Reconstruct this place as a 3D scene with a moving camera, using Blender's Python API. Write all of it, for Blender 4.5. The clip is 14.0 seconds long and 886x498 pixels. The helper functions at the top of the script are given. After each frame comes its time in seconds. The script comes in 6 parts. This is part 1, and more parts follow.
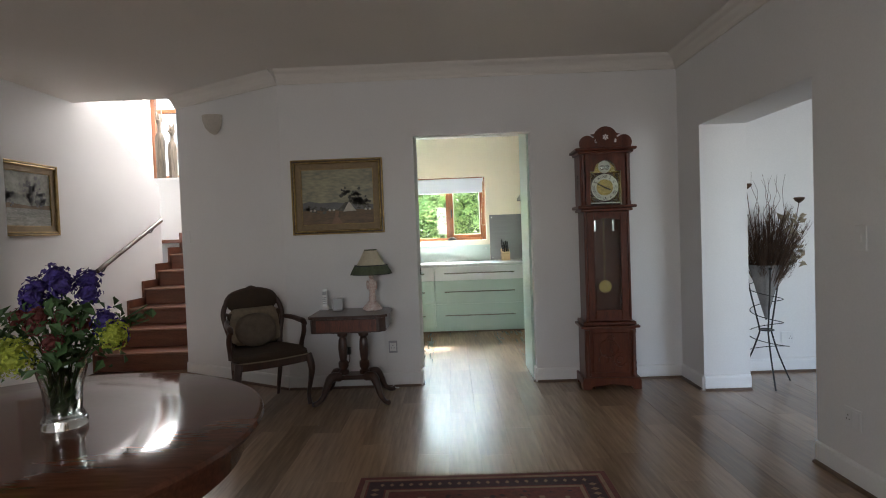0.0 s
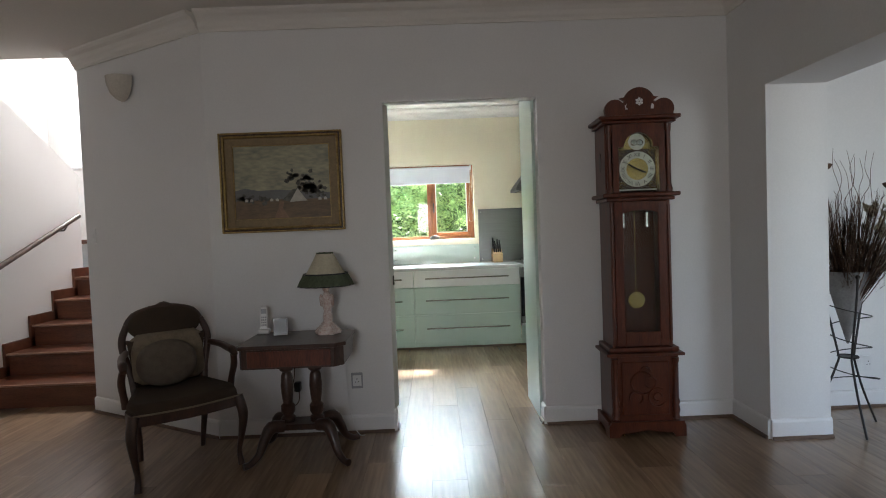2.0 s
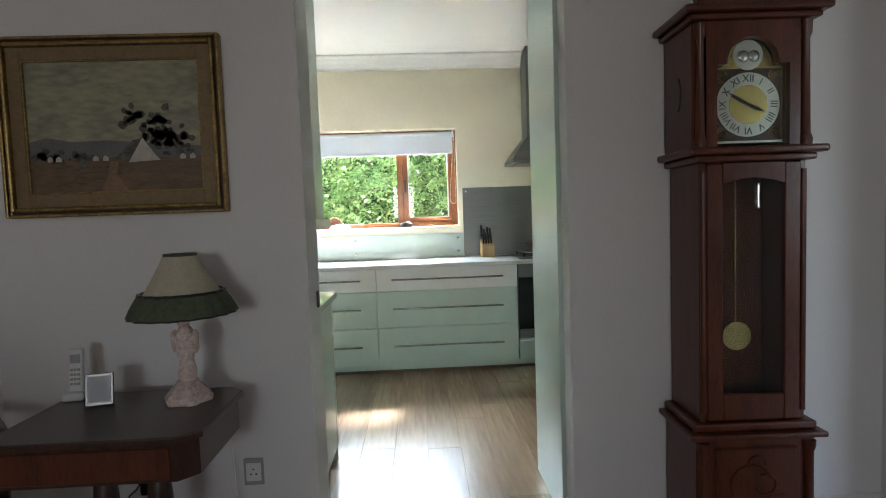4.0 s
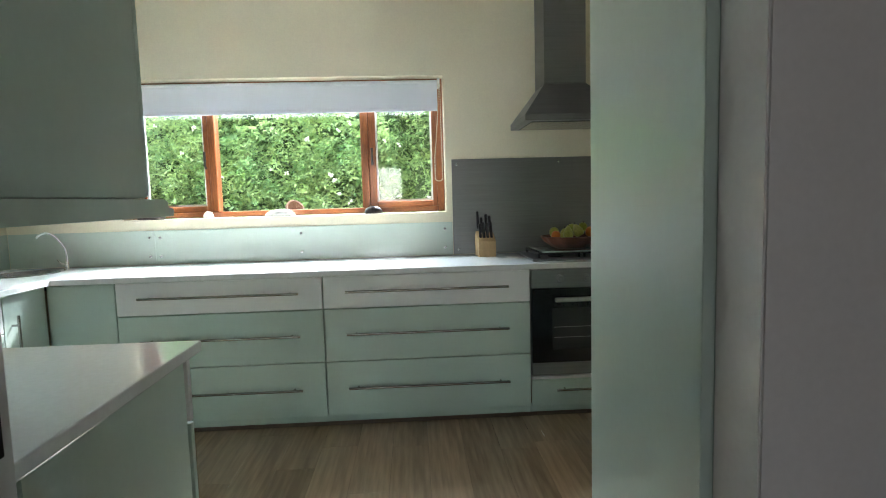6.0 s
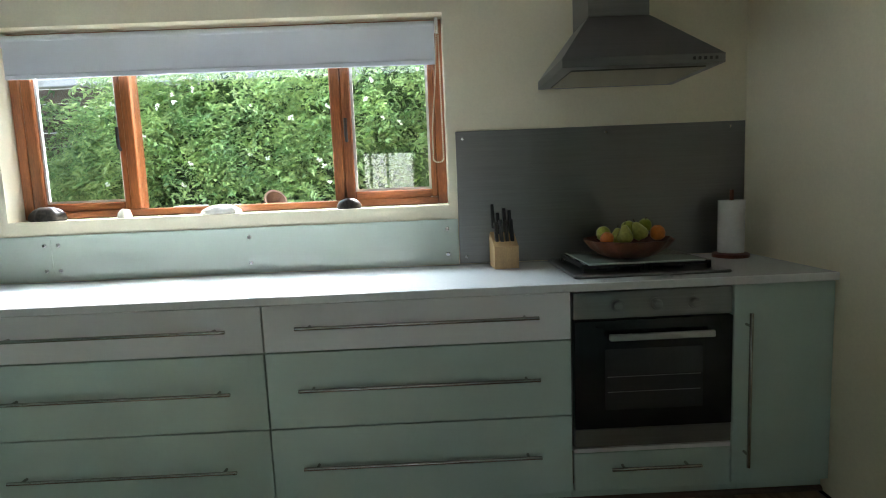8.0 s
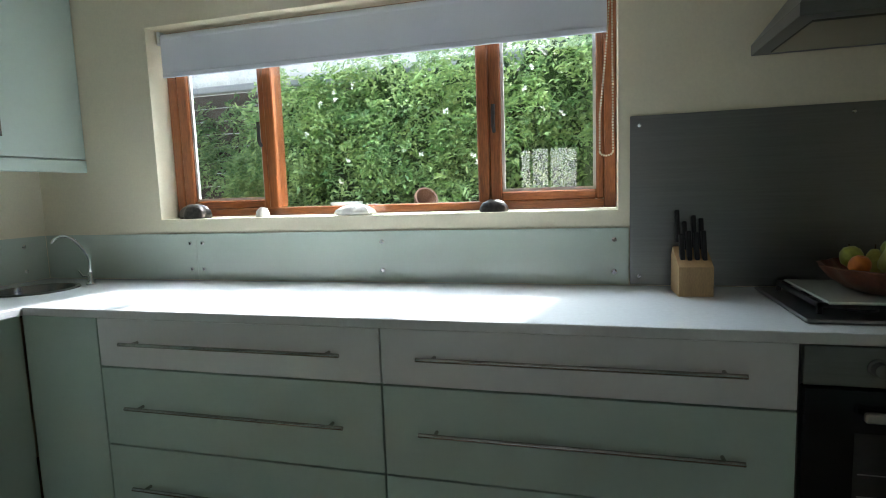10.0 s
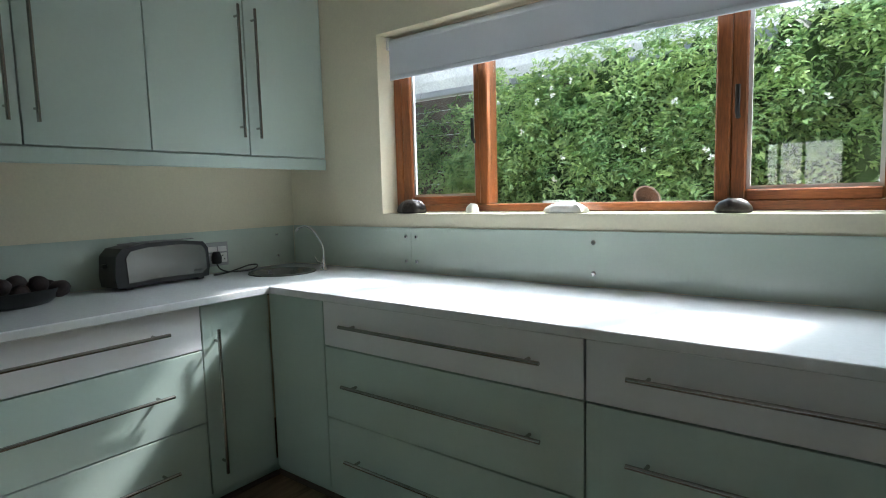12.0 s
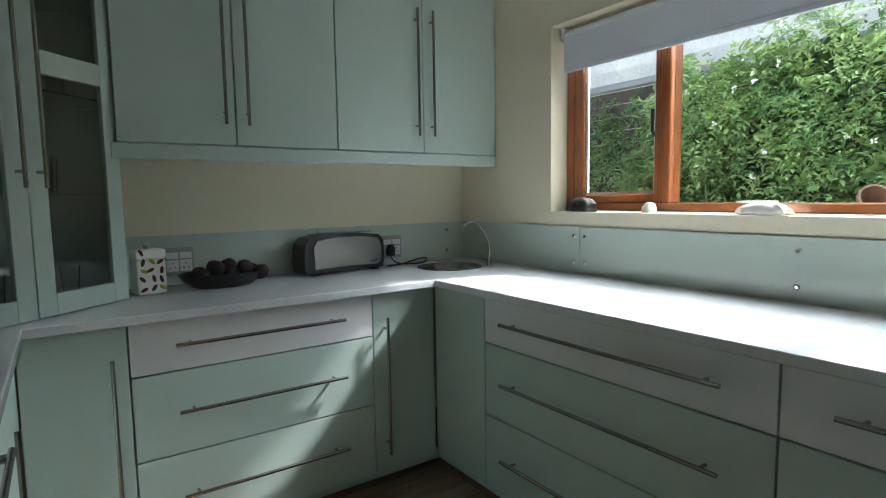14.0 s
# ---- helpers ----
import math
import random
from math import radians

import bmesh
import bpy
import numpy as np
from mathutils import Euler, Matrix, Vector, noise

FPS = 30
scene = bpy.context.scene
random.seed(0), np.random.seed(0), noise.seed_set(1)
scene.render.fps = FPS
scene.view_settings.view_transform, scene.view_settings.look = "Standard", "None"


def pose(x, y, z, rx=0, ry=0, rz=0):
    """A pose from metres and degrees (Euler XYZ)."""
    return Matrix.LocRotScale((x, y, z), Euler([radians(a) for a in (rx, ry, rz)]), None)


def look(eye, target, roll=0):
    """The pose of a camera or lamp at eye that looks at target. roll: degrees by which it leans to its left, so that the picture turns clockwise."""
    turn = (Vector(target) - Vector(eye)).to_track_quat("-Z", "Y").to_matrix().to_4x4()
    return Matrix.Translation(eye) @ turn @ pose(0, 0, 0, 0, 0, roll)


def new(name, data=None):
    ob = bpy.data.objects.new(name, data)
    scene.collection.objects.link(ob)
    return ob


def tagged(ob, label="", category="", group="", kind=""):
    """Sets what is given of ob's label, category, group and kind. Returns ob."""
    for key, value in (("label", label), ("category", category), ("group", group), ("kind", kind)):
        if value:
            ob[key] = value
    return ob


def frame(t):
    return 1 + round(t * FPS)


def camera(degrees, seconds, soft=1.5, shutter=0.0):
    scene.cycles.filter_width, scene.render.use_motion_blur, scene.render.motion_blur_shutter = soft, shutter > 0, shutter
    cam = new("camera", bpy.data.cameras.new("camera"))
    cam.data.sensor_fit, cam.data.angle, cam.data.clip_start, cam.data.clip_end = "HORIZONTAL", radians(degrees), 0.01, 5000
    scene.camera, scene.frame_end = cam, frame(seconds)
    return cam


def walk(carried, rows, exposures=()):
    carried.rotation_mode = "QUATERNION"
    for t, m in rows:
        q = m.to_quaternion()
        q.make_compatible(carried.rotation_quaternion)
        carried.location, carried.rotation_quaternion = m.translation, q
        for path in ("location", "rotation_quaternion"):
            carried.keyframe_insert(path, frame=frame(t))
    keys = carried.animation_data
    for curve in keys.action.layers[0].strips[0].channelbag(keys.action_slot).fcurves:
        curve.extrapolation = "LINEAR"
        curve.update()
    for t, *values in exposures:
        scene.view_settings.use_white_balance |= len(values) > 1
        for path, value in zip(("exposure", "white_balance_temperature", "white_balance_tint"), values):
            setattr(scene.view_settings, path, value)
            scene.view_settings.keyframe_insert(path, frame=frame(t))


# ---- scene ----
cam = camera(77.6, 14.0, 1.0)
PATH = [
    (0, (0.428, 0.148, 1.321), (0.394, 2.147, 1.259), -2.1),
    (0.5, (0.443, 0.392, 1.332), (0.42, 2.391, 1.267), -2.1),
    (1, (0.436, 0.651, 1.321), (0.418, 2.65, 1.256), -2.1),
    (1.5, (0.42, 0.955, 1.336), (0.415, 2.954, 1.27), -2.2),
    (2, (0.428, 1.29, 1.313), (0.457, 3.289, 1.241), -2.2),
    (2.5, (0.463, 1.644, 1.316), (0.511, 3.642, 1.233), -2.3),
    (3, (0.492, 2.01, 1.306), (0.551, 4.006, 1.207), -2.3),
    (5.5, (0.655, 3.928, 1.29), (0.76, 5.918, 1.125), -1.6),
    (6, (0.695, 4.238, 1.276), (0.8, 6.227, 1.095), -1.6),
    (6.5, (0.744, 4.539, 1.288), (0.844, 6.527, 1.091), -2.0),
    (7, (0.809, 4.825, 1.288), (0.901, 6.81, 1.062), -2.2),
    (9.5, (0.843, 5.647, 1.269), (0.515, 7.608, 1.054), -2.1),
    (10, (0.837, 5.723, 1.292), (0.303, 7.638, 1.075), -2.0),
    (10.5, (0.83, 5.765, 1.297), (0.115, 7.621, 1.085), -1.9),
    (11, (0.815, 5.785, 1.291), (-0.074, 7.565, 1.088), -1.7),
    (11.5, (0.799, 5.808, 1.292), (-0.25, 7.499, 1.089), -1.5),
    (12, (0.792, 5.851, 1.278), (-0.418, 7.432, 1.083), -1.5),
    (12.5, (0.764, 5.855, 1.288), (-0.565, 7.336, 1.087), -1.1),
    (13, (0.738, 5.863, 1.267), (-0.702, 7.239, 1.08), -1.2),
    (13.5, (0.755, 5.886, 1.264), (-0.796, 7.136, 1.082), -1.3),
    (14, (0.775, 5.908, 1.274), (-0.86, 7.044, 1.084), -0.9),
]
EXPOSURES = [(0.0, 2.65, 6500, 10), (1.5, 2.5, 6500, 10), (3.0, 2.43, 6450, 10), (5.5, 2.1, 6300, 9), (6.5, 1.77, 6300, 9), (7.0, 1.57, 6300, 9), (9.5, 0.97, 6200, 9), (11.0, 0.58, 6200, 9), (14.0, 0.56, 6200, 9)]
walk(cam, [(t, look(eye, target, roll)) for t, eye, target, roll in PATH], EXPOSURES)

# ---- world and light ----
world = bpy.data.worlds.new("sky")
scene.world = world
world.use_nodes = True
wn = world.node_tree
sky = wn.nodes.new("ShaderNodeTexSky")
sky.sky_type, sky.sun_disc = "NISHITA", False
sky.sun_elevation, sky.sun_rotation = radians(45.4), radians(15)
wn.links.new(sky.outputs[0], wn.nodes["Background"].inputs[0])
wn.nodes["Background"].inputs[1].default_value = 0.15

sun = new("sun", bpy.data.lights.new("sun", "SUN"))
sun.data.energy, sun.data.angle, sun.data.color = 5.0, radians(4.0), (1.0, 0.985, 0.965)
sun.matrix_world = look((2.7, 18.0, 12.0), (0.0, 8.0, 1.5))


def window_light(name, eye, target, w, h, watts, color=(0.93, 0.96, 1.0)):
    lamp = new(name, bpy.data.lights.new(name, "AREA"))
    lamp.data.shape, lamp.data.size, lamp.data.size_y = "RECTANGLE", w, h
    lamp.data.energy, lamp.data.color = watts, color
    lamp.matrix_world = look(eye, target)
    return lamp


window_light("daylight_hall", (-0.3, -2.98, 1.69), (-0.3, 0.0, 1.5), 1.44, 0.9, 8.6, (0.97, 0.94, 0.95))
window_light("daylight_dining", (4.2, 0.05, 1.5), (4.2, 3.0, 1.5), 2.2, 1.7, 7.2, (0.82, 0.88, 1.0))
# Unseen fill lamp added above the garden, boosting sky light into the kitchen.
window_light("kitchen_sky_fill", (-0.25, 9.9, 3.6), (-0.15, 7.6, 1.2), 2.4, 2.1, 150, (0.76, 0.92, 1.0))
window_light("daylight_stairs", (-3.3, 8.38, 3.75), (-3.3, 6.5, 2.4), 1.5, 0.9, 21, (1.0, 0.95, 0.95))

# ---- materials ----
def material(name, base, rough=0.5, vary=0.08, scale=6.0, bump=0.05, metal=0.0, fine=90.0, coat=0.0, stretch=(1, 1, 1), rnd=0.0, tint=None, spec=0.5):
    """Procedural surface: two scales of noise in colour and roughness, fine relief."""
    m = bpy.data.materials.new(name)
    m.use_nodes = True
    n, l = m.node_tree.nodes, m.node_tree.links
    b = n["Principled BSDF"]
    co, mp = n.new("ShaderNodeTexCoord"), n.new("ShaderNodeMapping")
    mp.inputs["Scale"].default_value = stretch
    l.new(co.outputs["Object"], mp.inputs[0])
    big, small = n.new("ShaderNodeTexNoise"), n.new("ShaderNodeTexNoise")
    big.inputs["Scale"].default_value, big.inputs["Detail"].default_value = scale, 5
    small.inputs["Scale"].default_value, small.inputs["Detail"].default_value = fine, 3
    l.new(mp.outputs[0], big.inputs["Vector"])
    l.new(mp.outputs[0], small.inputs["Vector"])
    add = n.new("ShaderNodeMath")
    add.operation = "ADD"
    l.new(big.outputs[0], add.inputs[0])
    l.new(small.outputs[0], add.inputs[1])
    half = n.new("ShaderNodeMath")
    half.operation = "MULTIPLY"
    half.inputs[1].default_value = 0.5
    l.new(add.outputs[0], half.inputs[0])
    fac = half.outputs[0]
    if rnd:
        info, mix = n.new("ShaderNodeObjectInfo"), n.new("ShaderNodeMath")
        mix.operation = "MULTIPLY_ADD"
        mix.inputs[1].default_value = rnd
        l.new(info.outputs["Random"], mix.inputs[0])
        l.new(fac, mix.inputs[2])
        sub = n.new("ShaderNodeMath")
        sub.operation = "SUBTRACT"
        sub.inputs[1].default_value = rnd / 2
        l.new(mix.outputs[0], sub.inputs[0])
        fac = sub.outputs[0]
    ramp = n.new("ShaderNodeValToRGB")
    dark = tint or [c * (1 - vary * 2) for c in base]
    ramp.color_ramp.elements[0].position, ramp.color_ramp.elements[0].color = 0.3, (*dark, 1)
    ramp.color_ramp.elements[1].position, ramp.color_ramp.elements[1].color = 0.7, (*[min(1, c * (1 + vary * 0.6)) for c in base], 1)
    l.new(fac, ramp.inputs[0])
    l.new(ramp.outputs[0], b.inputs["Base Color"])
    rr = n.new("ShaderNodeMapRange")
    rr.inputs["To Min"].default_value, rr.inputs["To Max"].default_value = max(0.02, rough * 0.82), min(1, rough * 1.18)
    l.new(big.outputs[0], rr.inputs[0])
    l.new(rr.outputs[0], b.inputs["Roughness"])
    b.inputs["Metallic"].default_value = metal
    b.inputs["Coat Weight"].default_value = coat
    b.inputs["Coat Roughness"].default_value = 0.08
    b.inputs["Specular IOR Level"].default_value = spec
    if bump:
        bp = n.new("ShaderNodeBump")
        bp.inputs["Strength"].default_value, bp.inputs["Distance"].default_value = bump, 0.004
        l.new(half.outputs[0], bp.inputs["Height"])
        l.new(bp.outputs[0], b.inputs["Normal"])
    return m


def clear(name, color=(1, 1, 1), rough=0.0, ior=1.45):
    m = bpy.data.materials.new(name)
    m.use_nodes = True
    b = m.node_tree.nodes["Principled BSDF"]
    b.inputs["Base Color"].default_value = (*color, 1)
    b.inputs["Transmission Weight"].default_value, b.inputs["Roughness"].default_value, b.inputs["IOR"].default_value = 1, rough, ior
    return m


WHITE = material("white_wall_paint", (0.77, 0.765, 0.755), 0.75, 0.03, 1.6, 0.12)
CEIL = material("ceiling_paint", (0.76, 0.73, 0.68), 0.85, 0.03, 1.2, 0.08)
CREAM = material("cream_wall_paint", (0.80, 0.735, 0.56), 0.72, 0.04, 1.6, 0.12)
TRIM = material("white_gloss_trim", (0.8, 0.8, 0.79), 0.4, 0.03, 3, 0.05)
PLANK = material("grey_oak_plank", (0.33, 0.22, 0.135), 0.25, 0.2, 2.2, 0.06, fine=9, stretch=(5.5, 0.4, 1), rnd=0.3, spec=0.95)
BROWN_BEAD = material("brown_floor_bead", (0.13, 0.075, 0.045), 0.45, 0.2, 9, 0.1, stretch=(1, 1, 6))
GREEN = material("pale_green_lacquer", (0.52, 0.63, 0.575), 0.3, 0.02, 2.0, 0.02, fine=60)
LIGHT_GREEN = material("paler_front_finish", (0.82, 0.82, 0.83), 0.3, 0.02, 2.0, 0.02, fine=60)
QUARTZ = material("white_quartz", (0.78, 0.79, 0.80), 0.09, 0.05, 60, 0.0, fine=400)
SPLASH = material("green_back_painted_glass", (0.56, 0.64, 0.565), 0.08, 0.02, 1.5, 0.0, coat=0.6)
STEEL = material("brushed_steel", (0.25, 0.25, 0.248), 0.36, 0.1, 3, 0.03, metal=1, stretch=(1, 1, 40))
CHROME = material("chrome", (0.8, 0.8, 0.8), 0.1, 0.03, 4, 0, metal=1)
SINK_STEEL = material("dull_steel", (0.25, 0.245, 0.235), 0.24, 0.1, 3, 0.02, metal=1)
NICKEL = material("brushed_nickel", (0.38, 0.37, 0.35), 0.25, 0.06, 8, 0, metal=1)
BLACK_GLASS = material("black_oven_glass", (0.008, 0.008, 0.009), 0.12, 0.05, 4, 0, spec=0.3)
OVEN_GLASS = material("grey_oven_window", (0.03, 0.03, 0.033), 0.16, 0.1, 4, 0)
OVEN_STEEL = material("satin_oven_steel", (0.46, 0.46, 0.45), 0.32, 0.08, 3, 0.02, metal=1, stretch=(40, 1, 1))
BLACK = material("black_plastic", (0.02, 0.02, 0.022), 0.35, 0.15, 12, 0.05)
IRON = material("black_iron", (0.025, 0.023, 0.022), 0.5, 0.2, 20, 0.2)
HARDWOOD = material("orange_meranti", (0.36, 0.115, 0.035), 0.34, 0.3, 4, 0.12, fine=40, stretch=(6, 6, 0.7), coat=0.25)
HARDWOOD_H = material("orange_meranti_rail", (0.36, 0.115, 0.035), 0.34, 0.3, 4, 0.12, fine=40, stretch=(0.7, 6, 6), coat=0.25)
MAHOGANY = material("red_mahogany", (0.135, 0.034, 0.015), 0.33, 0.35, 4, 0.08, fine=40, stretch=(5, 5, 0.7), coat=0.15)
DARKWOOD = material("dark_walnut", (0.068, 0.031, 0.02), 0.32, 0.35, 5, 0.08, fine=45, stretch=(5, 5, 1), coat=0.3)
TABLEWOOD = material("polished_table_wood", (0.125, 0.046, 0.025), 0.1, 0.22, 3, 0.02, fine=12, stretch=(0.8, 6, 6), spec=0.28)
STAIRWOOD = material("stair_wood", (0.16, 0.055, 0.028), 0.3, 0.3, 3, 0.08, fine=40, stretch=(0.8, 6, 6), coat=0.3)
GOLD = material("antique_gilt", (0.42, 0.29, 0.11), 0.42, 0.35, 18, 0.35, metal=0.75)
LINEN = material("plaster_lamp_bowl", (0.58, 0.54, 0.47), 0.8, 0.08, 60, 0.2)
BRASS = material("brass", (0.75, 0.56, 0.22), 0.25, 0.12, 10, 0, metal=1)
SILVER_DIAL = material("silvered_dial", (0.72, 0.70, 0.64), 0.35, 0.05, 12, 0.02, metal=0.4)
VELVET = material("brown_velvet", (0.06, 0.038, 0.022), 0.95, 0.2, 14, 0.3, fine=220)
TAPESTRY = material("taupe_cushion_cloth", (0.17, 0.135, 0.10), 0.95, 0.2, 25, 0.4, fine=260)
PORCELAIN = material("glazed_porcelain", (0.74, 0.68, 0.63), 0.22, 0.16, 45, 0.1, tint=(0.55, 0.36, 0.30))
SHADE = material("cream_pleated_silk", (0.58, 0.53, 0.40), 0.9, 0.1, 30, 0.2)
GREEN_FRILL = material("dark_green_frill", (0.10, 0.125, 0.075), 0.9, 0.2, 40, 0.3)
PLASTIC_WHITE = material("white_plastic", (0.75, 0.75, 0.74), 0.35, 0.03, 8, 0.02)
PLASTIC_GREY = material("grey_plastic", (0.36, 0.37, 0.38), 0.4, 0.06, 8, 0.02)
BLIND = material("pale_blind_cloth", (0.74, 0.77, 0.84), 0.8, 0.03, 5, 0.1, fine=300)
PANE = clear("window_glass")
VASE_GLASS = clear("vase_glass", (0.9, 0.95, 0.93), 0.02)
SMOKE_GLASS = clear("cabinet_glass", (0.85, 0.92, 0.88))
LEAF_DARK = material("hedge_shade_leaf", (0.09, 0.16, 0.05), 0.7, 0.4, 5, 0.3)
PETAL = material("white_petal", (0.82, 0.82, 0.76), 0.6, 0.05, 30, 0.0)
FENCE = material("weathered_fence_board", (0.19, 0.15, 0.12), 0.8, 0.25, 5, 0.3, stretch=(0.7, 6, 6))
TERRACOTTA = material("terracotta", (0.26, 0.14, 0.095), 0.8, 0.2, 12, 0.3)
SOIL = material("garden_soil", (0.12, 0.10, 0.07), 0.95, 0.3, 5, 0.5)
ROOF = material("pale_roof_sheet", (0.62, 0.63, 0.64), 0.5, 0.1, 3, 0.1)
DISTANT = material("haze_glow_hillside", (0.42, 0.45, 0.41), 0.95, 0.3, 0.6, 0.0, fine=5)
# The hillside emits a little light to imitate bright haze over it.
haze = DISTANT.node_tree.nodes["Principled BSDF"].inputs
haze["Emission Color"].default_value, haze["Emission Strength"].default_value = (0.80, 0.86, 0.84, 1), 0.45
SHELL_DARK = material("dark_shell", (0.05, 0.04, 0.035), 0.4, 0.5, 40, 0.6)
SHELL_WHITE = material("white_shell", (0.85, 0.83, 0.78), 0.45, 0.06, 25, 0.4)
BEECH = material("beech_block", (0.55, 0.36, 0.17), 0.45, 0.15, 5, 0.1, stretch=(6, 6, 1))
BOWLWOOD = material("carved_red_bowl", (0.17, 0.05, 0.025), 0.4, 0.3, 14, 0.2)
APPLE = material("green_apple", (0.38, 0.42, 0.06), 0.35, 0.2, 10, 0.02)
PEAR = material("yellow_green_pear", (0.45, 0.44, 0.10), 0.4, 0.2, 12, 0.05)
ORANGE = material("orange_peel", (0.62, 0.18, 0.02), 0.45, 0.12, 60, 0.25)
PAPER = material("paper_towel", (0.78, 0.78, 0.77), 0.95, 0.04, 30, 0.3)
DRIED = material("dried_seedhead", (0.115, 0.064, 0.038), 0.95, 0.4, 18, 0.3)
DRIED_PALE = material("dried_pale_leaf", (0.36, 0.30, 0.21), 0.9, 0.25, 18, 0.2)
STEM = material("green_stem", (0.05, 0.11, 0.03), 0.6, 0.3, 20, 0.1)
VIOLET = material("violet_petal", (0.06, 0.035, 0.23), 0.7, 0.35, 30, 0.1)
LIME = material("lime_bloom", (0.42, 0.48, 0.06), 0.8, 0.25, 40, 0.3)
RUSSET = material("russet_bloom", (0.16, 0.035, 0.03), 0.8, 0.35, 30, 0.2)
RUG_RED = material("rug_red_wool", (0.16, 0.04, 0.032), 0.97, 0.3, 40, 0.5, fine=260)
RUG_NAVY = material("rug_dark_wool", (0.06, 0.026, 0.03), 0.97, 0.3, 40, 0.5, fine=260)
RUG_SAND = material("rug_sand_wool", (0.27, 0.16, 0.10), 0.97, 0.2, 40, 0.5, fine=260)
CORK = material("avocado_skin", (0.06, 0.036, 0.034), 0.6, 0.35, 30, 0.5)


# ---- mesh helpers ----
def box(bm, x0, y0, z0, x1, y1, z1, bevel=0.0, seg=1):
    v = [bm.verts.new((x, y, z)) for x in (x0, x1) for y in (y0, y1) for z in (z0, z1)]
    faces = [bm.faces.new([v[i] for i in q]) for q in ((0, 1, 3, 2), (4, 6, 7, 5), (0, 4, 5, 1), (2, 3, 7, 6), (0, 2, 6, 4), (1, 5, 7, 3))]
    if bevel:
        edges = list({e for f in faces for e in f.edges})
        bmesh.ops.bevel(bm, geom=edges, offset=bevel, segments=seg, affect="EDGES", profile=0.5)
    return bm


def B(*a, bevel=0.0, seg=1):
    return box(bmesh.new(), *a, bevel=bevel, seg=seg)


def tube(bm, pts, radius, sides=8, close=True):
    """A tube along points; radius is one number or one for each point."""
    pts = [Vector(p) for p in pts]
    rad = list(radius) if isinstance(radius, (list, tuple)) else [radius] * len(pts)
    if 4 <= len(pts) <= 12 and radius != 0.0016:
        fine_p, fine_r, n = [], [], len(pts)
        for i in range(n - 1):
            a, b, c, d = pts[max(i - 1, 0)], pts[i], pts[i + 1], pts[min(i + 2, n - 1)]
            for k in range(4):
                t = k / 4
                fine_p.append(0.5 * (2 * b + (c - a) * t + (2 * a - 5 * b + 4 * c - d) * t * t + (3 * b - a - 3 * c + d) * t ** 3))
                fine_r.append(rad[i] + (rad[i + 1] - rad[i]) * t)
        pts, rad = fine_p + [pts[-1]], fine_r + [rad[-1]]
    rings, side = [], None
    for i, p in enumerate(pts):
        d = (pts[min(i + 1, len(pts) - 1)] - pts[max(i - 1, 0)]).normalized()
        if side is None:
            side = d.orthogonal().normalized()
        side = (side - d * side.dot(d)).normalized()
        other = d.cross(side)
        rings.append([bm.verts.new(p + rad[i] * (math.cos(2 * math.pi * k / sides) * side + math.sin(2 * math.pi * k / sides) * other)) for k in range(sides)])
    for a, b in zip(rings, rings[1:]):
        for k in range(sides):
            bm.faces.new((a[k], a[(k + 1) % sides], b[(k + 1) % sides], b[k]))
    if close:
        bm.faces.new(rings[0][::-1])
        bm.faces.new(rings[-1])
    return bm


def lathe(bm, profile, x=0.0, y=0.0, sides=24, wave=0.0, waves=0, flat=1.0, caps=True):
    """Turn a profile of (radius, z) round the vertical through x, y."""
    rings = []
    for r, z in profile:
        rings.append([bm.verts.new((x + r * (1 + wave * math.cos(waves * 2 * math.pi * k / sides)) * math.cos(2 * math.pi * k / sides), y + flat * r * (1 + wave * math.cos(waves * 2 * math.pi * k / sides)) * math.sin(2 * math.pi * k / sides), z)) for k in range(sides)])
    for a, b in zip(rings, rings[1:]):
        for k in range(sides):
            bm.faces.new((a[k], a[(k + 1) % sides], b[(k + 1) % sides], b[k]))
    if caps:
        bm.faces.new(rings[0][::-1])
        bm.faces.new(rings[-1])
    return bm


def blob(bm, c, r, sides=10, rough=0.0):
    """A rounded lump with radii r at c."""
    made = bmesh.ops.create_uvsphere(bm, u_segments=sides, v_segments=max(5, sides // 2 + 1), radius=1)["verts"]
    for v in made:
        k = 1 + rough * noise.noise(v.co * 2.3 + Vector(c) * 7)
        v.co = Vector((c[0] + v.co.x * r[0] * k, c[1] + v.co.y * r[1] * k, c[2] + v.co.z * r[2] * k))
    return bm


def prism(bm, outline, axis, a, b):
    """Extrude a closed outline of 2D points along an axis from a to b."""
    def at(u, v, w):
        return {"x": (w, u, v), "y": (u, w, v), "z": (u, v, w)}[axis]
    lo = [bm.verts.new(at(u, v, a)) for u, v in outline]
    hi = [bm.verts.new(at(u, v, b)) for u, v in outline]
    n = len(outline)
    bm.faces.new(lo[::-1])
    bm.faces.new(hi)
    for k in range(n):
        bm.faces.new((lo[k], lo[(k + 1) % n], hi[(k + 1) % n], hi[k]))
    bmesh.ops.recalc_face_normals(bm, faces=bm.faces)
    return bm


def part(name, bm, mat, parent=None, label="", smooth=None):
    bmesh.ops.recalc_face_normals(bm, faces=bm.faces)
    me = bpy.data.meshes.new(name)
    bm.to_mesh(me)
    bm.free()
    me.materials.append(mat)
    ob = new(name, me)
    if smooth is not None:
        me.shade_smooth()
        me.set_sharp_from_angle(angle=radians(smooth))
    if parent:
        ob.parent = parent
    if label:
        ob["label"] = label
    return ob


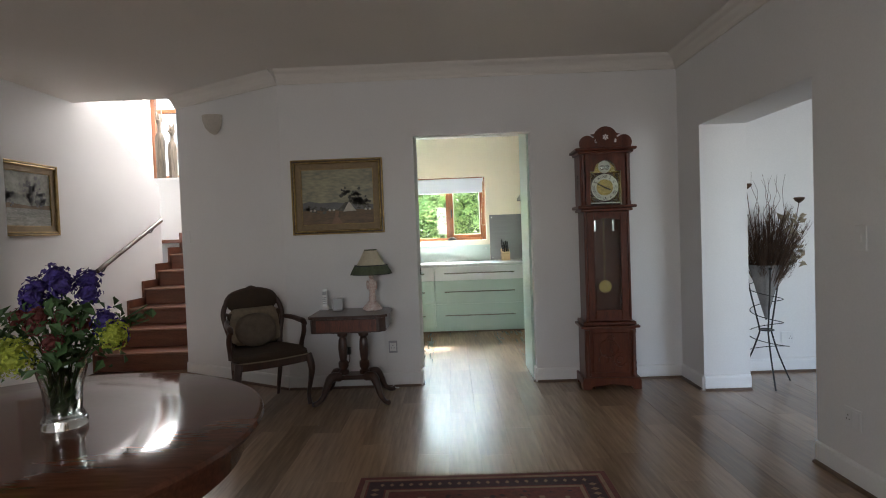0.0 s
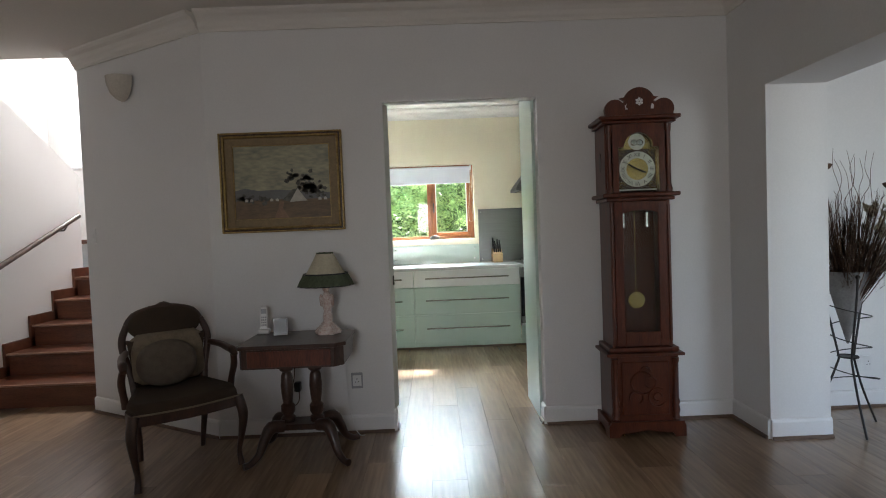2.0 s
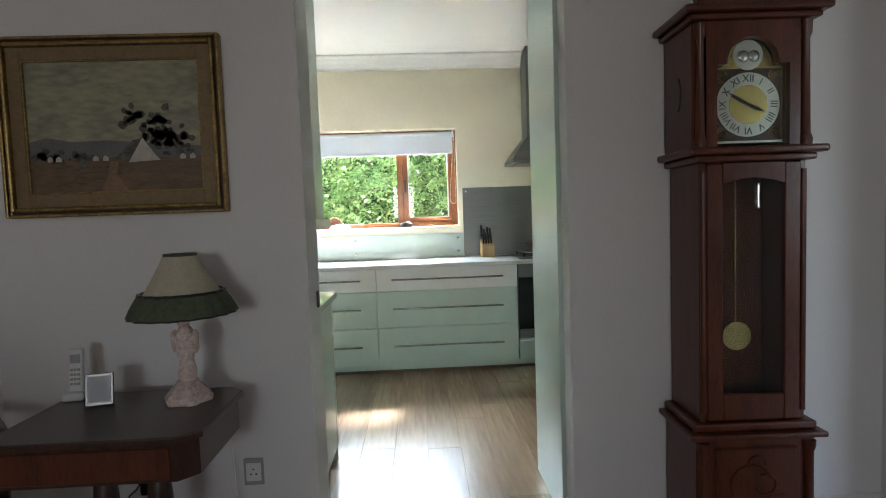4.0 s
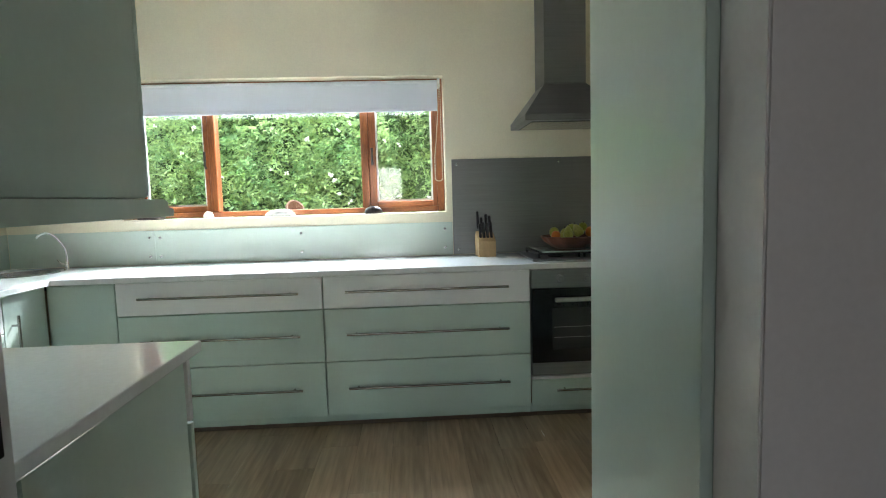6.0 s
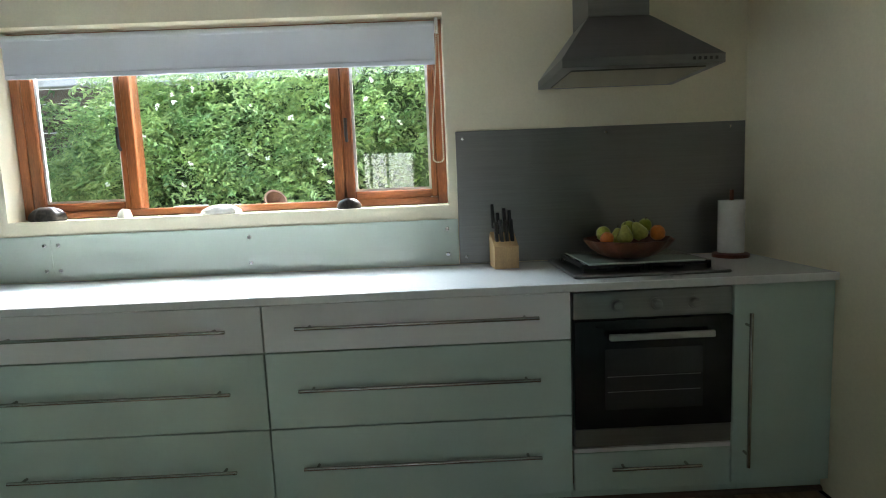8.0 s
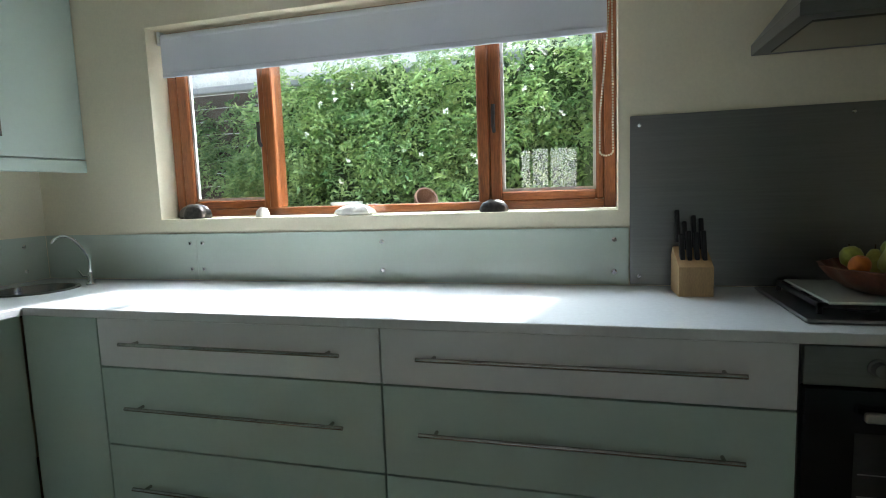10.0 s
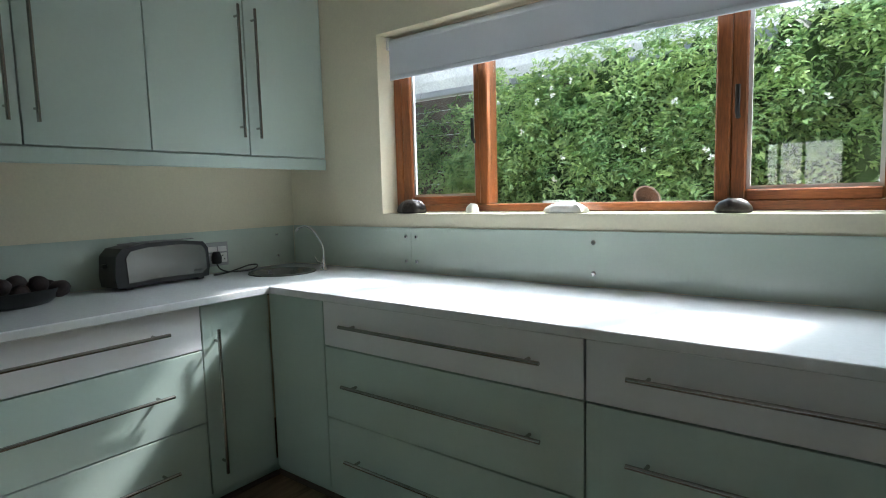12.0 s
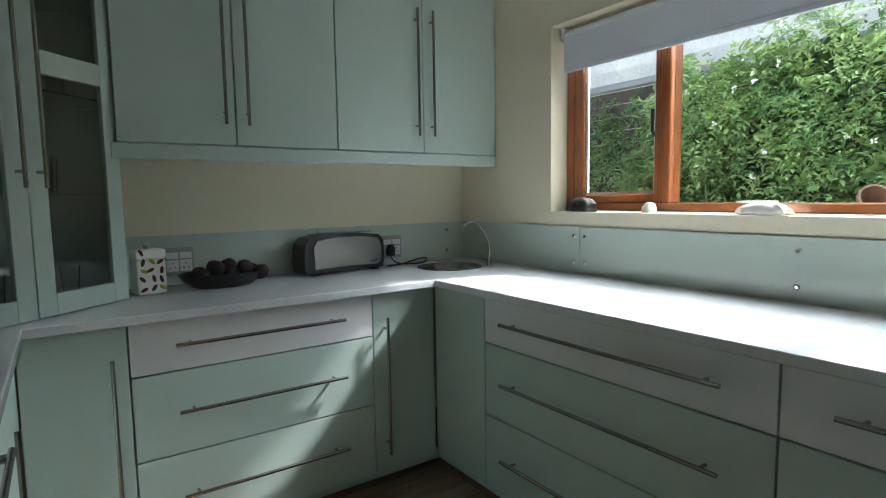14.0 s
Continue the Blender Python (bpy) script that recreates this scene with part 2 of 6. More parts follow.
def thing(name, m, label, category, group="", kind=""):
    root = new(name)
    root.empty_display_size = 0.1
    root.matrix_world = m
    return tagged(root, label, category, group, kind)


def structure(name, bm, mat, label, category, smooth=None):
    return tagged(part(name, bm, mat, smooth=smooth), label, category, kind="structure")


# ---- plan ----
WN, WN2 = 4.88, 4.985          # hall's north wall, kitchen side
DL, DR, DH = 0.120, 1.122, 2.146  # doorway
CH = 2.74                      # ceilings
EX, EX2 = 2.37, 2.73           # east wall with the wide opening
KW, KE, KN = -1.92, 2.36, 7.93  # kitchen walls
SX = -3.3                      # stair wall
BEND, EDGE = (-1.02, 4.88), (-2.25, 5.58)

# ---- walls ----
def holed(xs, zs, y0, y1):
    """A wall in the x-z plane with one opening between the inner xs and zs."""
    bm = bmesh.new()
    v = [[[bm.verts.new((x, y, z)) for z in zs] for x in xs] for y in (y0, y1)]
    for f in v:
        for i in range(3):
            for k in range(3):
                if (i, k) != (1, 1):
                    bm.faces.new((f[i][k], f[i + 1][k], f[i + 1][k + 1], f[i][k + 1]))
    def rim(a, b):
        loop = [(i, a) for i in range(a, b)] + [(b, k) for k in range(a, b)] + [(i, b) for i in range(b, a, -1)] + [(a, k) for k in range(b, a, -1)]
        for (i, k), (m, n) in zip(loop, loop[1:] + loop[:1]):
            bm.faces.new((v[0][i][k], v[0][m][n], v[1][m][n], v[1][i][k]))
    rim(0, 3)
    rim(1, 2)
    return bm


bm = bmesh.new()
box(bm, BEND[0], WN, 0, DL, WN2, CH)
box(bm, DR, WN, 0, EX, WN2, CH)
box(bm, DL, WN, DH, DR, WN2, CH)
structure("wall_north", bm, WHITE, "white painted hall wall with an open doorway to the kitchen", "wall")
nx, ny = EDGE[0] - BEND[0], EDGE[1] - BEND[1]
nl = math.hypot(nx, ny)
off = (-ny / nl * -0.13, nx / nl * -0.13)
structure("wall_angled", prism(bmesh.new(), [BEND, EDGE, (EDGE[0] + off[0], EDGE[1] + off[1]), (BEND[0], WN2)], "z", 0, CH), WHITE, "white painted wall set at an angle beside the stairs", "wall")
structure("wall_stair_side", B(EDGE[0], EDGE[1], 0, KW - 0.13, 8.4, 5.0), WHITE, "white plastered wall along the stairs", "wall")
bm = bmesh.new()
box(bm, EX, 4.475, 0, EX2, 5.08, CH)
box(bm, EX, -3.0, 0, EX2, 3.135, CH)
box(bm, EX, 3.135, 2.077, EX2, 4.475, CH)
structure("wall_east", bm, WHITE, "thick white wall with a wide opening to the next room", "wall")
structure("wall_dining_north", B(EX2, 4.95, 0, 6.0, 5.08, CH), WHITE, "plain white wall of the next room", "wall")
structure("wall_dining_east", B(6.0, -0.1, 0, 6.13, 5.08, CH), WHITE, "plain white wall", "wall")
bm = holed((EX2, 3.0, 5.4, 6.0), (0, 0.5, 2.4, CH), -0.1, 0.0)
structure("wall_dining_south", bm, WHITE, "white wall with a wide window opening", "wall")
bm = holed((-2.78, -1.04, 0.44, EX2), (0, 1.22, 2.16, CH), -3.13, -3.0)
structure("wall_south", bm, WHITE, "white hall wall with a wide window opening", "wall")
structure("wall_west", B(-2.93, -3.13, 0, -2.78, 4.08, CH), WHITE, "white hall wall ending beside the stairs", "wall")
structure("wall_stair_return", B(SX - 0.12, 3.93, 0, -2.93, 4.08, CH), WHITE, "white return wall", "wall")
# stair wall with a sloping top
structure("wall_stair_west", prism(bmesh.new(), [(4.08, 0), (7.17, 0), (7.17, 2.03), (5.985, CH + 0.001), (5.62, CH + 0.2), (5.62, CH + 0.25), (4.08, CH + 0.25)], "x", SX - 0.12, SX), WHITE, "white stair wall with a sloping top edge", "wall")
structure("wall_stair_outer", B(-4.55, 4.08, 0, -4.42, 8.72, 5.0), WHITE, "white plastered outer wall of the stairwell", "wall")
structure("wall_stair_south", B(-4.42, 5.5, CH + 0.25, KW - 0.13, 5.62, 5.0), WHITE, "white upper wall of the stairwell", "wall")
SWL, SWR, SWB, SWT = -4.14, -2.6, 2.28, 4.3
bm = holed((-4.42, SWL, SWR, KW - 0.13), (0, SWB, SWT, 5.0), 8.4, 8.72)
structure("wall_stair_north", bm, WHITE, "white stairwell wall with a tall window", "wall")
structure("ceiling_stairwell", B(-4.55, 5.5, 5.0, KW - 0.13, 8.72, 5.1), CEIL, "white stairwell ceiling", "ceiling")
# Slab added out of view so that direct sun misses the stairwell.
structure("sun_block_slab", B(-5.2, 8.725, 4.5, KW - 0.13, 10.75, 4.62, bevel=0.01), TRIM, "unseen slab added to keep sun off the stair window", "eave")
# kitchen shell
WL, WR, WB, WT = -1.185, 0.92, 1.19, 2.085
bm = holed((KW - 0.13, WL, WR, KE + 0.13), (0, WB, WT, 2.9), KN, 8.15)
structure("wall_kitchen_north", bm, CREAM, "cream plastered kitchen wall with a deep window", "wall")
structure("wall_kitchen_west", B(KW - 0.13, 5.62, 0, KW, KN, 2.9), CREAM, "cream plastered kitchen wall", "wall")
structure("trim_doorway_west", prism(bmesh.new(), [(DL, WN + 0.004), (DL + 0.004, WN + 0.004), (DL + 0.026, WN2), (DL, WN2)], "z", 0.14, DH - 0.002), WHITE, "white painted side of the kitchen doorway", "trim")
structure("trim_doorway_east", B(DR - 0.003, WN + 0.004, 0.14, DR, WN2, DH - 0.002), WHITE, "white painted side of the kitchen doorway", "trim")
structure("wall_kitchen_east", B(KE, WN2 + 0.07, 0, KE + 0.13, KN, 2.9), CREAM, "cream plastered kitchen wall", "wall")
structure("ceiling_hall", B(-2.75, -3.13, CH, EX2, WN2, CH + 0.14), CEIL, "off-white plaster hall ceiling", "ceiling")
structure("ceiling_stair_foot", B(-4.42, 4.0, CH, -2.75, 5.62, CH + 0.25), CEIL, "off-white plaster ceiling at the stair foot", "ceiling")
structure("ceiling_stair_edge", B(-2.75, WN2, CH, BEND[0], 5.62, CH + 0.25), CEIL, "off-white ceiling edge above the stairs", "ceiling")
structure("ceiling_dining", B(EX2, -0.1, CH, 6.13, 5.08, CH + 0.14), CEIL, "off-white plaster ceiling", "ceiling")
structure("ceiling_kitchen", B(KW, WN2, CH + 0.004, KE, KN, CH + 0.14), CEIL, "white kitchen ceiling", "ceiling")


def strip(name, a, b, profile, mat, label, category="trim"):
    """A moulding along the wall from a to b, its profile in (out from the wall on the right hand, z)."""
    d = Vector((b[0] - a[0], b[1] - a[1]))
    n = Vector((d.y, -d.x)).normalized()
    bm = bmesh.new()
    rings = [[bm.verts.new((p[0] + n.x * o, p[1] + n.y * o, z)) for o, z in profile] for p in (a, b)]
    k = len(profile)
    for i in range(k):
        bm.faces.new((rings[0][i], rings[0][(i + 1) % k], rings[1][(i + 1) % k], rings[1][i]))
    bm.faces.new(rings[0])
    bm.faces.new(rings[1][::-1])
    return structure(name, bm, mat, label, category)


SKIRT = [(0, 0), (0.016, 0), (0.016, 0.100), (0.012, 0.112), (0.004, 0.118), (0, 0.118)]
BEAD = [(0.016, 0.0), (0.031, 0.0), (0.030, 0.008), (0.025, 0.015), (0.016, 0.018)]
CORNICE = [(0, CH - 0.115), (0.014, CH - 0.115), (0.018, CH - 0.098), (0.03, CH - 0.085), (0.04, CH - 0.06), (0.06, CH - 0.038), (0.085, CH - 0.026), (0.10, CH - 0.014), (0.105, CH - 0.001), (0, CH - 0.001)]
for a, b in (((BEND[0], WN), (DL, WN)), ((DR, WN), (EX, WN)), ((EX, WN), (EX, 4.475)), ((EX, 4.475), (EX2, 4.475)), ((EX2, 4.95), (6.0, 4.95)), ((EX, 3.135), (EX, -3.0)),
             (EDGE, BEND), ((DL, WN), (DL, WN2)), ((DR, WN2), (DR, WN)), ((SX, 4.08), (SX, 5.55)), ((-2.78, -3.0), (-2.78, 4.08))):
    strip("baseboard", a, b, SKIRT, TRIM, "white painted baseboard", "baseboard")
    strip("floor_bead", a, b, BEAD, BROWN_BEAD, "thin brown wooden floor bead")
for a, b in (((BEND[0], WN), (EX, WN)), ((EX, WN), (EX, -3.0)), (EDGE, BEND)):
    strip("cornice", a, b, CORNICE, CEIL, "white plaster cornice", "cornice")
for a, b in (((KW, KN), (KE, KN)), ((KE, KN), (KE, 5.1)), ((KW, 5.4), (KW, KN))):
    strip("cornice", a, b, CORNICE, CEIL, "white plaster cornice", "cornice")

# ---- floors ----
sub = B(-2.9, -3.1, -0.12, 2.6, 4.95, -0.008)
box(sub, -4.5, 4.05, -0.12, -2.9, 8.5, -0.008)
box(sub, -2.9, 4.95, -0.12, 2.35, 8.0, -0.008)
box(sub, 2.6, -0.05, -0.12, 6.1, 4.95, -0.008)
floor = structure("floor", sub, BROWN_BEAD, "grey-brown wood plank floor running through hall and kitchen", "floor")

# ---- stairs ----
# Paler wood tone paints the light caught along each tread's front edge.
EDGE_GLINT = material("tread_edge_glint", (0.34, 0.20, 0.14), 0.35, 0.25, 8, 0.1, stretch=(1, 6, 6))
def stairs():
    root = thing("staircase", pose(SX, 5.6, 0), "dark red-brown wooden stairs rising between white walls", "stairs", kind="structure")
    rise, run, w = 0.193, 0.32, EDGE[0] - SX
    for i in range(7):
        y = 0.145 + run * i
        part("riser", B(0, y, rise * i, w, y + 0.025, rise * (i + 1) - 0.03), STAIRWOOD, root)
        part("tread", B(0, y - 0.03, rise * (i + 1) - 0.03, w, y + run + 0.02, rise * (i + 1), bevel=0.008), STAIRWOOD, root)
        part("edge_glint", B(0.02, y - 0.033, rise * (i + 1) - 0.014, w - 0.02, y - 0.012, rise * (i + 1) + 0.002, bevel=0.003), EDGE_GLINT, root, "pale strip painting the light on a tread edge")
        part("string", B(0.002, y - 0.05, rise * i, 0.022, y + run, rise * (i + 1) + 0.09, bevel=0.003), STAIRWOOD, root)
        part("string", B(w - 0.022, y - 0.07, rise * i, w - 0.002, y + run, rise * (i + 1) + 0.06, bevel=0.003), STAIRWOOD, root)
    part("landing", B(-1.0, 0.145 + run * 7, rise * 7 - 0.05, w, 2.8, rise * 7), STAIRWOOD, root)


stairs()
rail = thing("handrail", pose(SX, 5.6, 0), "dark wooden handrail on brackets on the white stair wall", "handrail")
part("rail", tube(bmesh.new(), [(0.09, 0.12, 1.048), (0.09, 1.41, 1.592)], 0.024, 12), DARKWOOD, rail, smooth=40)
for y, z in ((0.27, 1.111), (1.22, 1.512)):
    part("bracket", tube(bmesh.new(), [(0.001, y, z - 0.07), (0.06, y, z - 0.07), (0.09, y, z - 0.02)], 0.008, 8), IRON, rail, smooth=40)

# ---- kitchen window ----
def casement(root, x0, x1, z0, z1, y, wl, wr, w=0.04):
    part("sash_stile", B(x0, y, z0, x0 + wl, y + 0.045, z1, bevel=0.005), HARDWOOD, root)
    part("sash_stile", B(x1 - wr, y, z0, x1, y + 0.045, z1, bevel=0.005), HARDWOOD, root)
    part("sash_rail", B(x0 + wl, y, z0, x1 - wr, y + 0.045, z0 + w, bevel=0.005), HARDWOOD_H, root)
    part("sash_rail", B(x0 + wl, y, z1 - w, x1 - wr, y + 0.045, z1, bevel=0.005), HARDWOOD_H, root)
    bead = bmesh.new()
    b0 = 0.012
    box(bead, x0 + wl, y + 0.02, z0 + w, x0 + wl + b0, y + 0.035, z1 - w)
    box(bead, x1 - wr - b0, y + 0.02, z0 + w, x1 - wr, y + 0.035, z1 - w)
    box(bead, x0 + wl + b0, y + 0.02, z0 + w, x1 - wr - b0, y + 0.035, z0 + w + b0)
    part("glazing_bead", bead, TRIM, root, "white putty bead")
    p = part("pane", B(x0 + wl, y + 0.024, z0 + w, x1 - wr, y + 0.028, z1 - w), PANE, root)
    p.visible_shadow = False


win = thing("window_1", pose(0, 8.04, 0), "orange-brown hardwood kitchen window with three panes", "window", kind="structure")
FB = 1.196
part("window_frame", B(WL + 0.003, 0, FB, WL + 0.05, 0.09, WT, bevel=0.004), HARDWOOD, win)
part("window_frame", B(WR - 0.05, 0, FB, WR - 0.003, 0.09, WT, bevel=0.004), HARDWOOD, win)
part("window_frame", B(WL + 0.05, 0, FB, WR - 0.05, 0.09, FB + 0.035, bevel=0.004), HARDWOOD_H, win)
part("window_frame", B(WL + 0.05, 0, WT - 0.05, WR - 0.05, 0.09, WT, bevel=0.004), HARDWOOD_H, win)
part("mullion", B(-0.655, -0.002, FB + 0.035, -0.607, 0.088, WT - 0.05, bevel=0.005), HARDWOOD, win)
part("mullion", B(0.357, -0.002, FB + 0.035, 0.407, 0.088, WT - 0.05, bevel=0.005), HARDWOOD, win)
casement(win, WL + 0.05, -0.655, FB + 0.035, WT - 0.05, 0.006, 0.055, 0.032)
casement(win, 0.407, WR - 0.05, FB + 0.035, WT - 0.05, 0.006, 0.05, 0.03)
p = part("pane", B(-0.607, 0.03, FB + 0.035, 0.357, 0.034, WT - 0.05), PANE, win)
p.visible_shadow = False
for x in (-0.671, 0.432):
    h = part("window_handle", tube(bmesh.new(), [(x, -0.012, 1.52), (x, -0.03, 1.54), (x, -0.03, 1.63)], 0.008, 8), IRON, win, "dark metal casement handle", 40)
blind = thing("roller_blind", pose(0, 7.985, 0), "pale blue-white roller blind drawn partly down over the window", "blind")
cloth = bmesh.new()
box(cloth, -1.15, -0.002, 1.868, 0.882, 0.0, 2.04)
part("cloth", cloth, BLIND, blind)
part("roll", tube(bmesh.new(), [(-1.15, 0.02, 2.045), (0.882, 0.02, 2.045)], 0.024, 14), BLIND, blind, smooth=40)
part("hem_bar", B(-1.15, -0.006, 1.862, 0.882, 0.004, 1.885, bevel=0.003), BLIND, blind)
for x in (-1.168, 0.884):
    part("end_bracket", B(x, -0.008, 2.015, x + 0.016, 0.05, 2.078, bevel=0.003), PLASTIC_WHITE, blind)
chain = bmesh.new()
for k in range(58):
    z = 2.03 - k * 0.0108
    blob(chain, (0.899 + 0.004 * (k / 57), -0.026, z), (0.0042, 0.0042, 0.0042), 5)
    blob(chain, (0.890 - 0.036 * min(1, k / 44) ** 1.5, -0.018, z), (0.0042, 0.0042, 0.0042), 5)
for k in range(1, 8):
    a = math.pi * k / 8
    blob(chain, (0.8785 - 0.0245 * math.cos(a), -0.022, 1.415 - 0.018 * math.sin(a)), (0.0042, 0.0042, 0.0042), 5)
part("bead_chain", chain, SHADE, blind, "thin cream bead chain")

swin = thing("window_2", pose(0, 8.62, 0), "tall stair window in a brown wooden frame", "window", kind="structure")
for x in (SWL + 0.002, -3.33, SWR - 0.062):
    part("window_frame", B(x, 0, SWB + 0.002, x + 0.06, 0.07, SWT - 0.002, bevel=0.004), HARDWOOD, swin)
for z in (SWB + 0.002, 3.3, SWT - 0.062):
    part("window_frame", B(SWL + 0.062, 0.004, z, SWR - 0.062, 0.066, z + 0.06, bevel=0.004), HARDWOOD_H, swin)
for x0, x1 in ((SWL + 0.062, -3.33), (-3.27, SWR - 0.062)):
    p = part("pane", B(x0, 0.03, SWB + 0.06, x1, 0.034, SWT - 0.06), PANE, swin)
    p.visible_shadow = False


hwin = thing("window_3", pose(0, -3.09, 0), "hall window in a white painted frame", "window", kind="structure")
for x in (-1.038, -0.66, -0.24, 0.378):
    part("window_frame", B(x, 0, 1.222, x + 0.06, 0.16 if -0.9 < x < 0 else 0.08, 2.158, bevel=0.004), TRIM, hwin)


# ---- kitchen units ----
def bar_handle(parent, p0, p1, out, r=0.007):
    """A slim bar handle from p0 to p1, standing out from the front."""
    a, b, o = Vector(p0), Vector(p1), Vector(out)
    d = (b - a).normalized()
    bm = bmesh.new()
    tube(bm, [a + o, b + o], r, 10)
    for e, s in ((a, 1), (b, -1)):
        tube(bm, [e + d * s * 0.05, e + d * s * 0.05 + o], r * 0.8, 8)
    part("handle", bm, NICKEL, parent, "brushed steel bar handle", 40)


ZL = ((0.068, 0.377), (0.383, 0.678), (0.684, 0.863))


def drawer_unit(name, m, w, label, depth=0.56, hx=0.11):
    """A base unit with three wide drawers; local x along the front, y into the unit."""
    u = thing(name, m, label, "cabinet", "kitchen base units")
    part("carcass", B(0.002, 0.045, 0.068, w - 0.002, depth, 0.866), GREEN, u)
    part("plinth", B(0, 0.045, 0, w, 0.06, 0.066), GREEN, u)
    # Bottom to top; the top drawer front is paler than the others.
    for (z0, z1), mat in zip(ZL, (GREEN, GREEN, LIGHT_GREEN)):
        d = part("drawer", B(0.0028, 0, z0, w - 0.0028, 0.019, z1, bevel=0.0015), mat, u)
        z = z0 + (z1 - z0) * 0.53
        bar_handle(d, (hx, 0, z), (w - hx, 0, z), (0, -0.034, 0))
    return u


def door_unit(name, m, w, label, handle_x=None, depth=0.56, z0=0.068, z1=0.866, hz=(0.15, 0.76)):
    u = thing(name, m, label, "cabinet", "kitchen base units")
    part("carcass", B(0.002, 0.045, z0, w - 0.002, depth, z1), GREEN, u)
    if z0 < 0.1:
        part("plinth", B(0, 0.045, 0, w, 0.06, z0 - 0.002), GREEN, u)
    d = part("door", B(0.0028, 0, z0, w - 0.0028, 0.019, z1 - 0.003, bevel=0.0015), GREEN, u)
    if handle_x is not None:
        bar_handle(d, (handle_x, 0, hz[0]), (handle_x, 0, hz[1]), (0, -0.034, 0))
    return u


FY, FX = 7.298, -1.303
drawer_unit("drawer_cabinet", pose(-0.938, FY, 0), 1.118, "pale green base unit with three wide drawers under the window", hx=0.128)
drawer_unit("drawer_cabinet", pose(0.18, FY, 0), 1.165, "pale green base unit with three wide drawers beside the oven", hx=0.128)
cf = door_unit("corner_filler_cabinet", pose(FX + 0.004, FY, 0), -0.938 - FX - 0.004, "pale green plain corner panel")
part("plinth", B(-0.052, 0.045, 0, -0.001, 0.06, 0.066), GREEN, cf)
door_unit("narrow_cabinet", pose(1.967, FY, 0), KE - 1.967, "pale green narrow base unit with a tall bar handle", 0.05)
# west run: fronts face east
drawer_unit("drawer_cabinet", pose(FX, 6.068, 0, 0, 0, 90), 0.912, "pale green base unit with three drawers below the toaster", 0.55, 0.14)
cc = door_unit("corner_cabinet", pose(FX, 6.98, 0, 0, 0, 90), 0.318, "pale green corner door with a tall bar handle", 0.055, 0.55)
part("plinth", B(0.319, 0.045, 0, 0.362, 0.06, 0.066), GREEN, cc)
door_unit("narrow_cabinet", pose(FX, 5.768, 0, 0, 0, 90), 0.30, "pale green narrow door with a tall bar handle", 0.25, 0.55)
# south run: fronts face north
door_unit("corner_cabinet", pose(-0.70, 5.765, 0, 0, 0, 180), 0.612, "pale green base unit facing the window", 0.06, 0.55)
drawer_unit("drawer_cabinet", pose(0.068, 5.765, 0, 0, 0, 180), 0.768, "pale green base unit closing the worktop end at the doorway", 0.66, 0.1)

strip("floor_bead", (FX - 0.045, FY + 0.061), (KE, FY + 0.061), BEAD, BROWN_BEAD, "thin brown wooden floor bead at the plinth")
strip("floor_bead", (FX - 0.061, 5.77), (FX - 0.061, FY + 0.03), BEAD, BROWN_BEAD, "thin brown wooden floor bead at the plinth")

# oven
ov = thing("built_in_oven", pose(1.347, FY, 0), "stainless steel built-in oven with a black glass door", "oven")
ow = 0.618
part("housing", B(0.004, 0.02, 0.245, ow - 0.004, 0.55, 0.866), STEEL, ov)
part("control_panel", B(0.005, -0.004, 0.757, ow - 0.005, 0.02, 0.862, bevel=0.002), STEEL, ov, "brushed steel control panel")
d = part("oven_door", B(0.005, -0.012, 0.325, ow - 0.005, 0.02, 0.753, bevel=0.003), BLACK_GLASS, ov, "black glass oven door")
part("inner_window", B(0.12, -0.0145, 0.40, ow - 0.12, -0.012, 0.64, bevel=0.0005), OVEN_GLASS, d, "dark grey inner window")
for z in (0.47, 0.53):
    part("rack_line", B(0.13, -0.0155, z, ow - 0.13, -0.0146, z + 0.003), STEEL, d)
part("door_handle", B(0.13, -0.05, 0.68, ow - 0.09, -0.032, 0.705, bevel=0.004), OVEN_STEEL, d, "flat steel oven handle")
for x in (0.15, ow - 0.13):
    part("handle_post", B(x, -0.033, 0.682, x + 0.02, -0.011, 0.698), STEEL, d)
part("lower_trim", B(0.005, -0.008, 0.25, ow - 0.005, 0.02, 0.322, bevel=0.002), STEEL, ov)
for x in (0.169, 0.32, 0.463):
    k = bmesh.new()
    lathe(k, [(0.024, 0), (0.024, 0.004), (0.019, 0.006), (0.017, 0.026), (0.012, 0.028)], sides=18)
    bmesh.ops.transform(k, matrix=pose(x, -0.004, 0.808, 90, 0, 0), verts=k.verts)
    part("knob", k, STEEL, ov, "", 40)
wd = thing("warming_drawer", pose(1.347, FY, 0), "pale green shallow drawer under the oven", "cabinet", "kitchen base units")
part("plinth", B(0, 0.045, 0, ow, 0.06, 0.066), GREEN, wd)
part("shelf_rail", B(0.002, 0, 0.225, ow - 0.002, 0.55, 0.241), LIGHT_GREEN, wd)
d = part("drawer", B(0.002, 0, 0.068, ow - 0.002, 0.02, 0.222, bevel=0.0018), GREEN, wd)
bar_handle(d, (0.14, 0, 0.168), (ow - 0.13, 0, 0.168), (0, -0.034, 0))

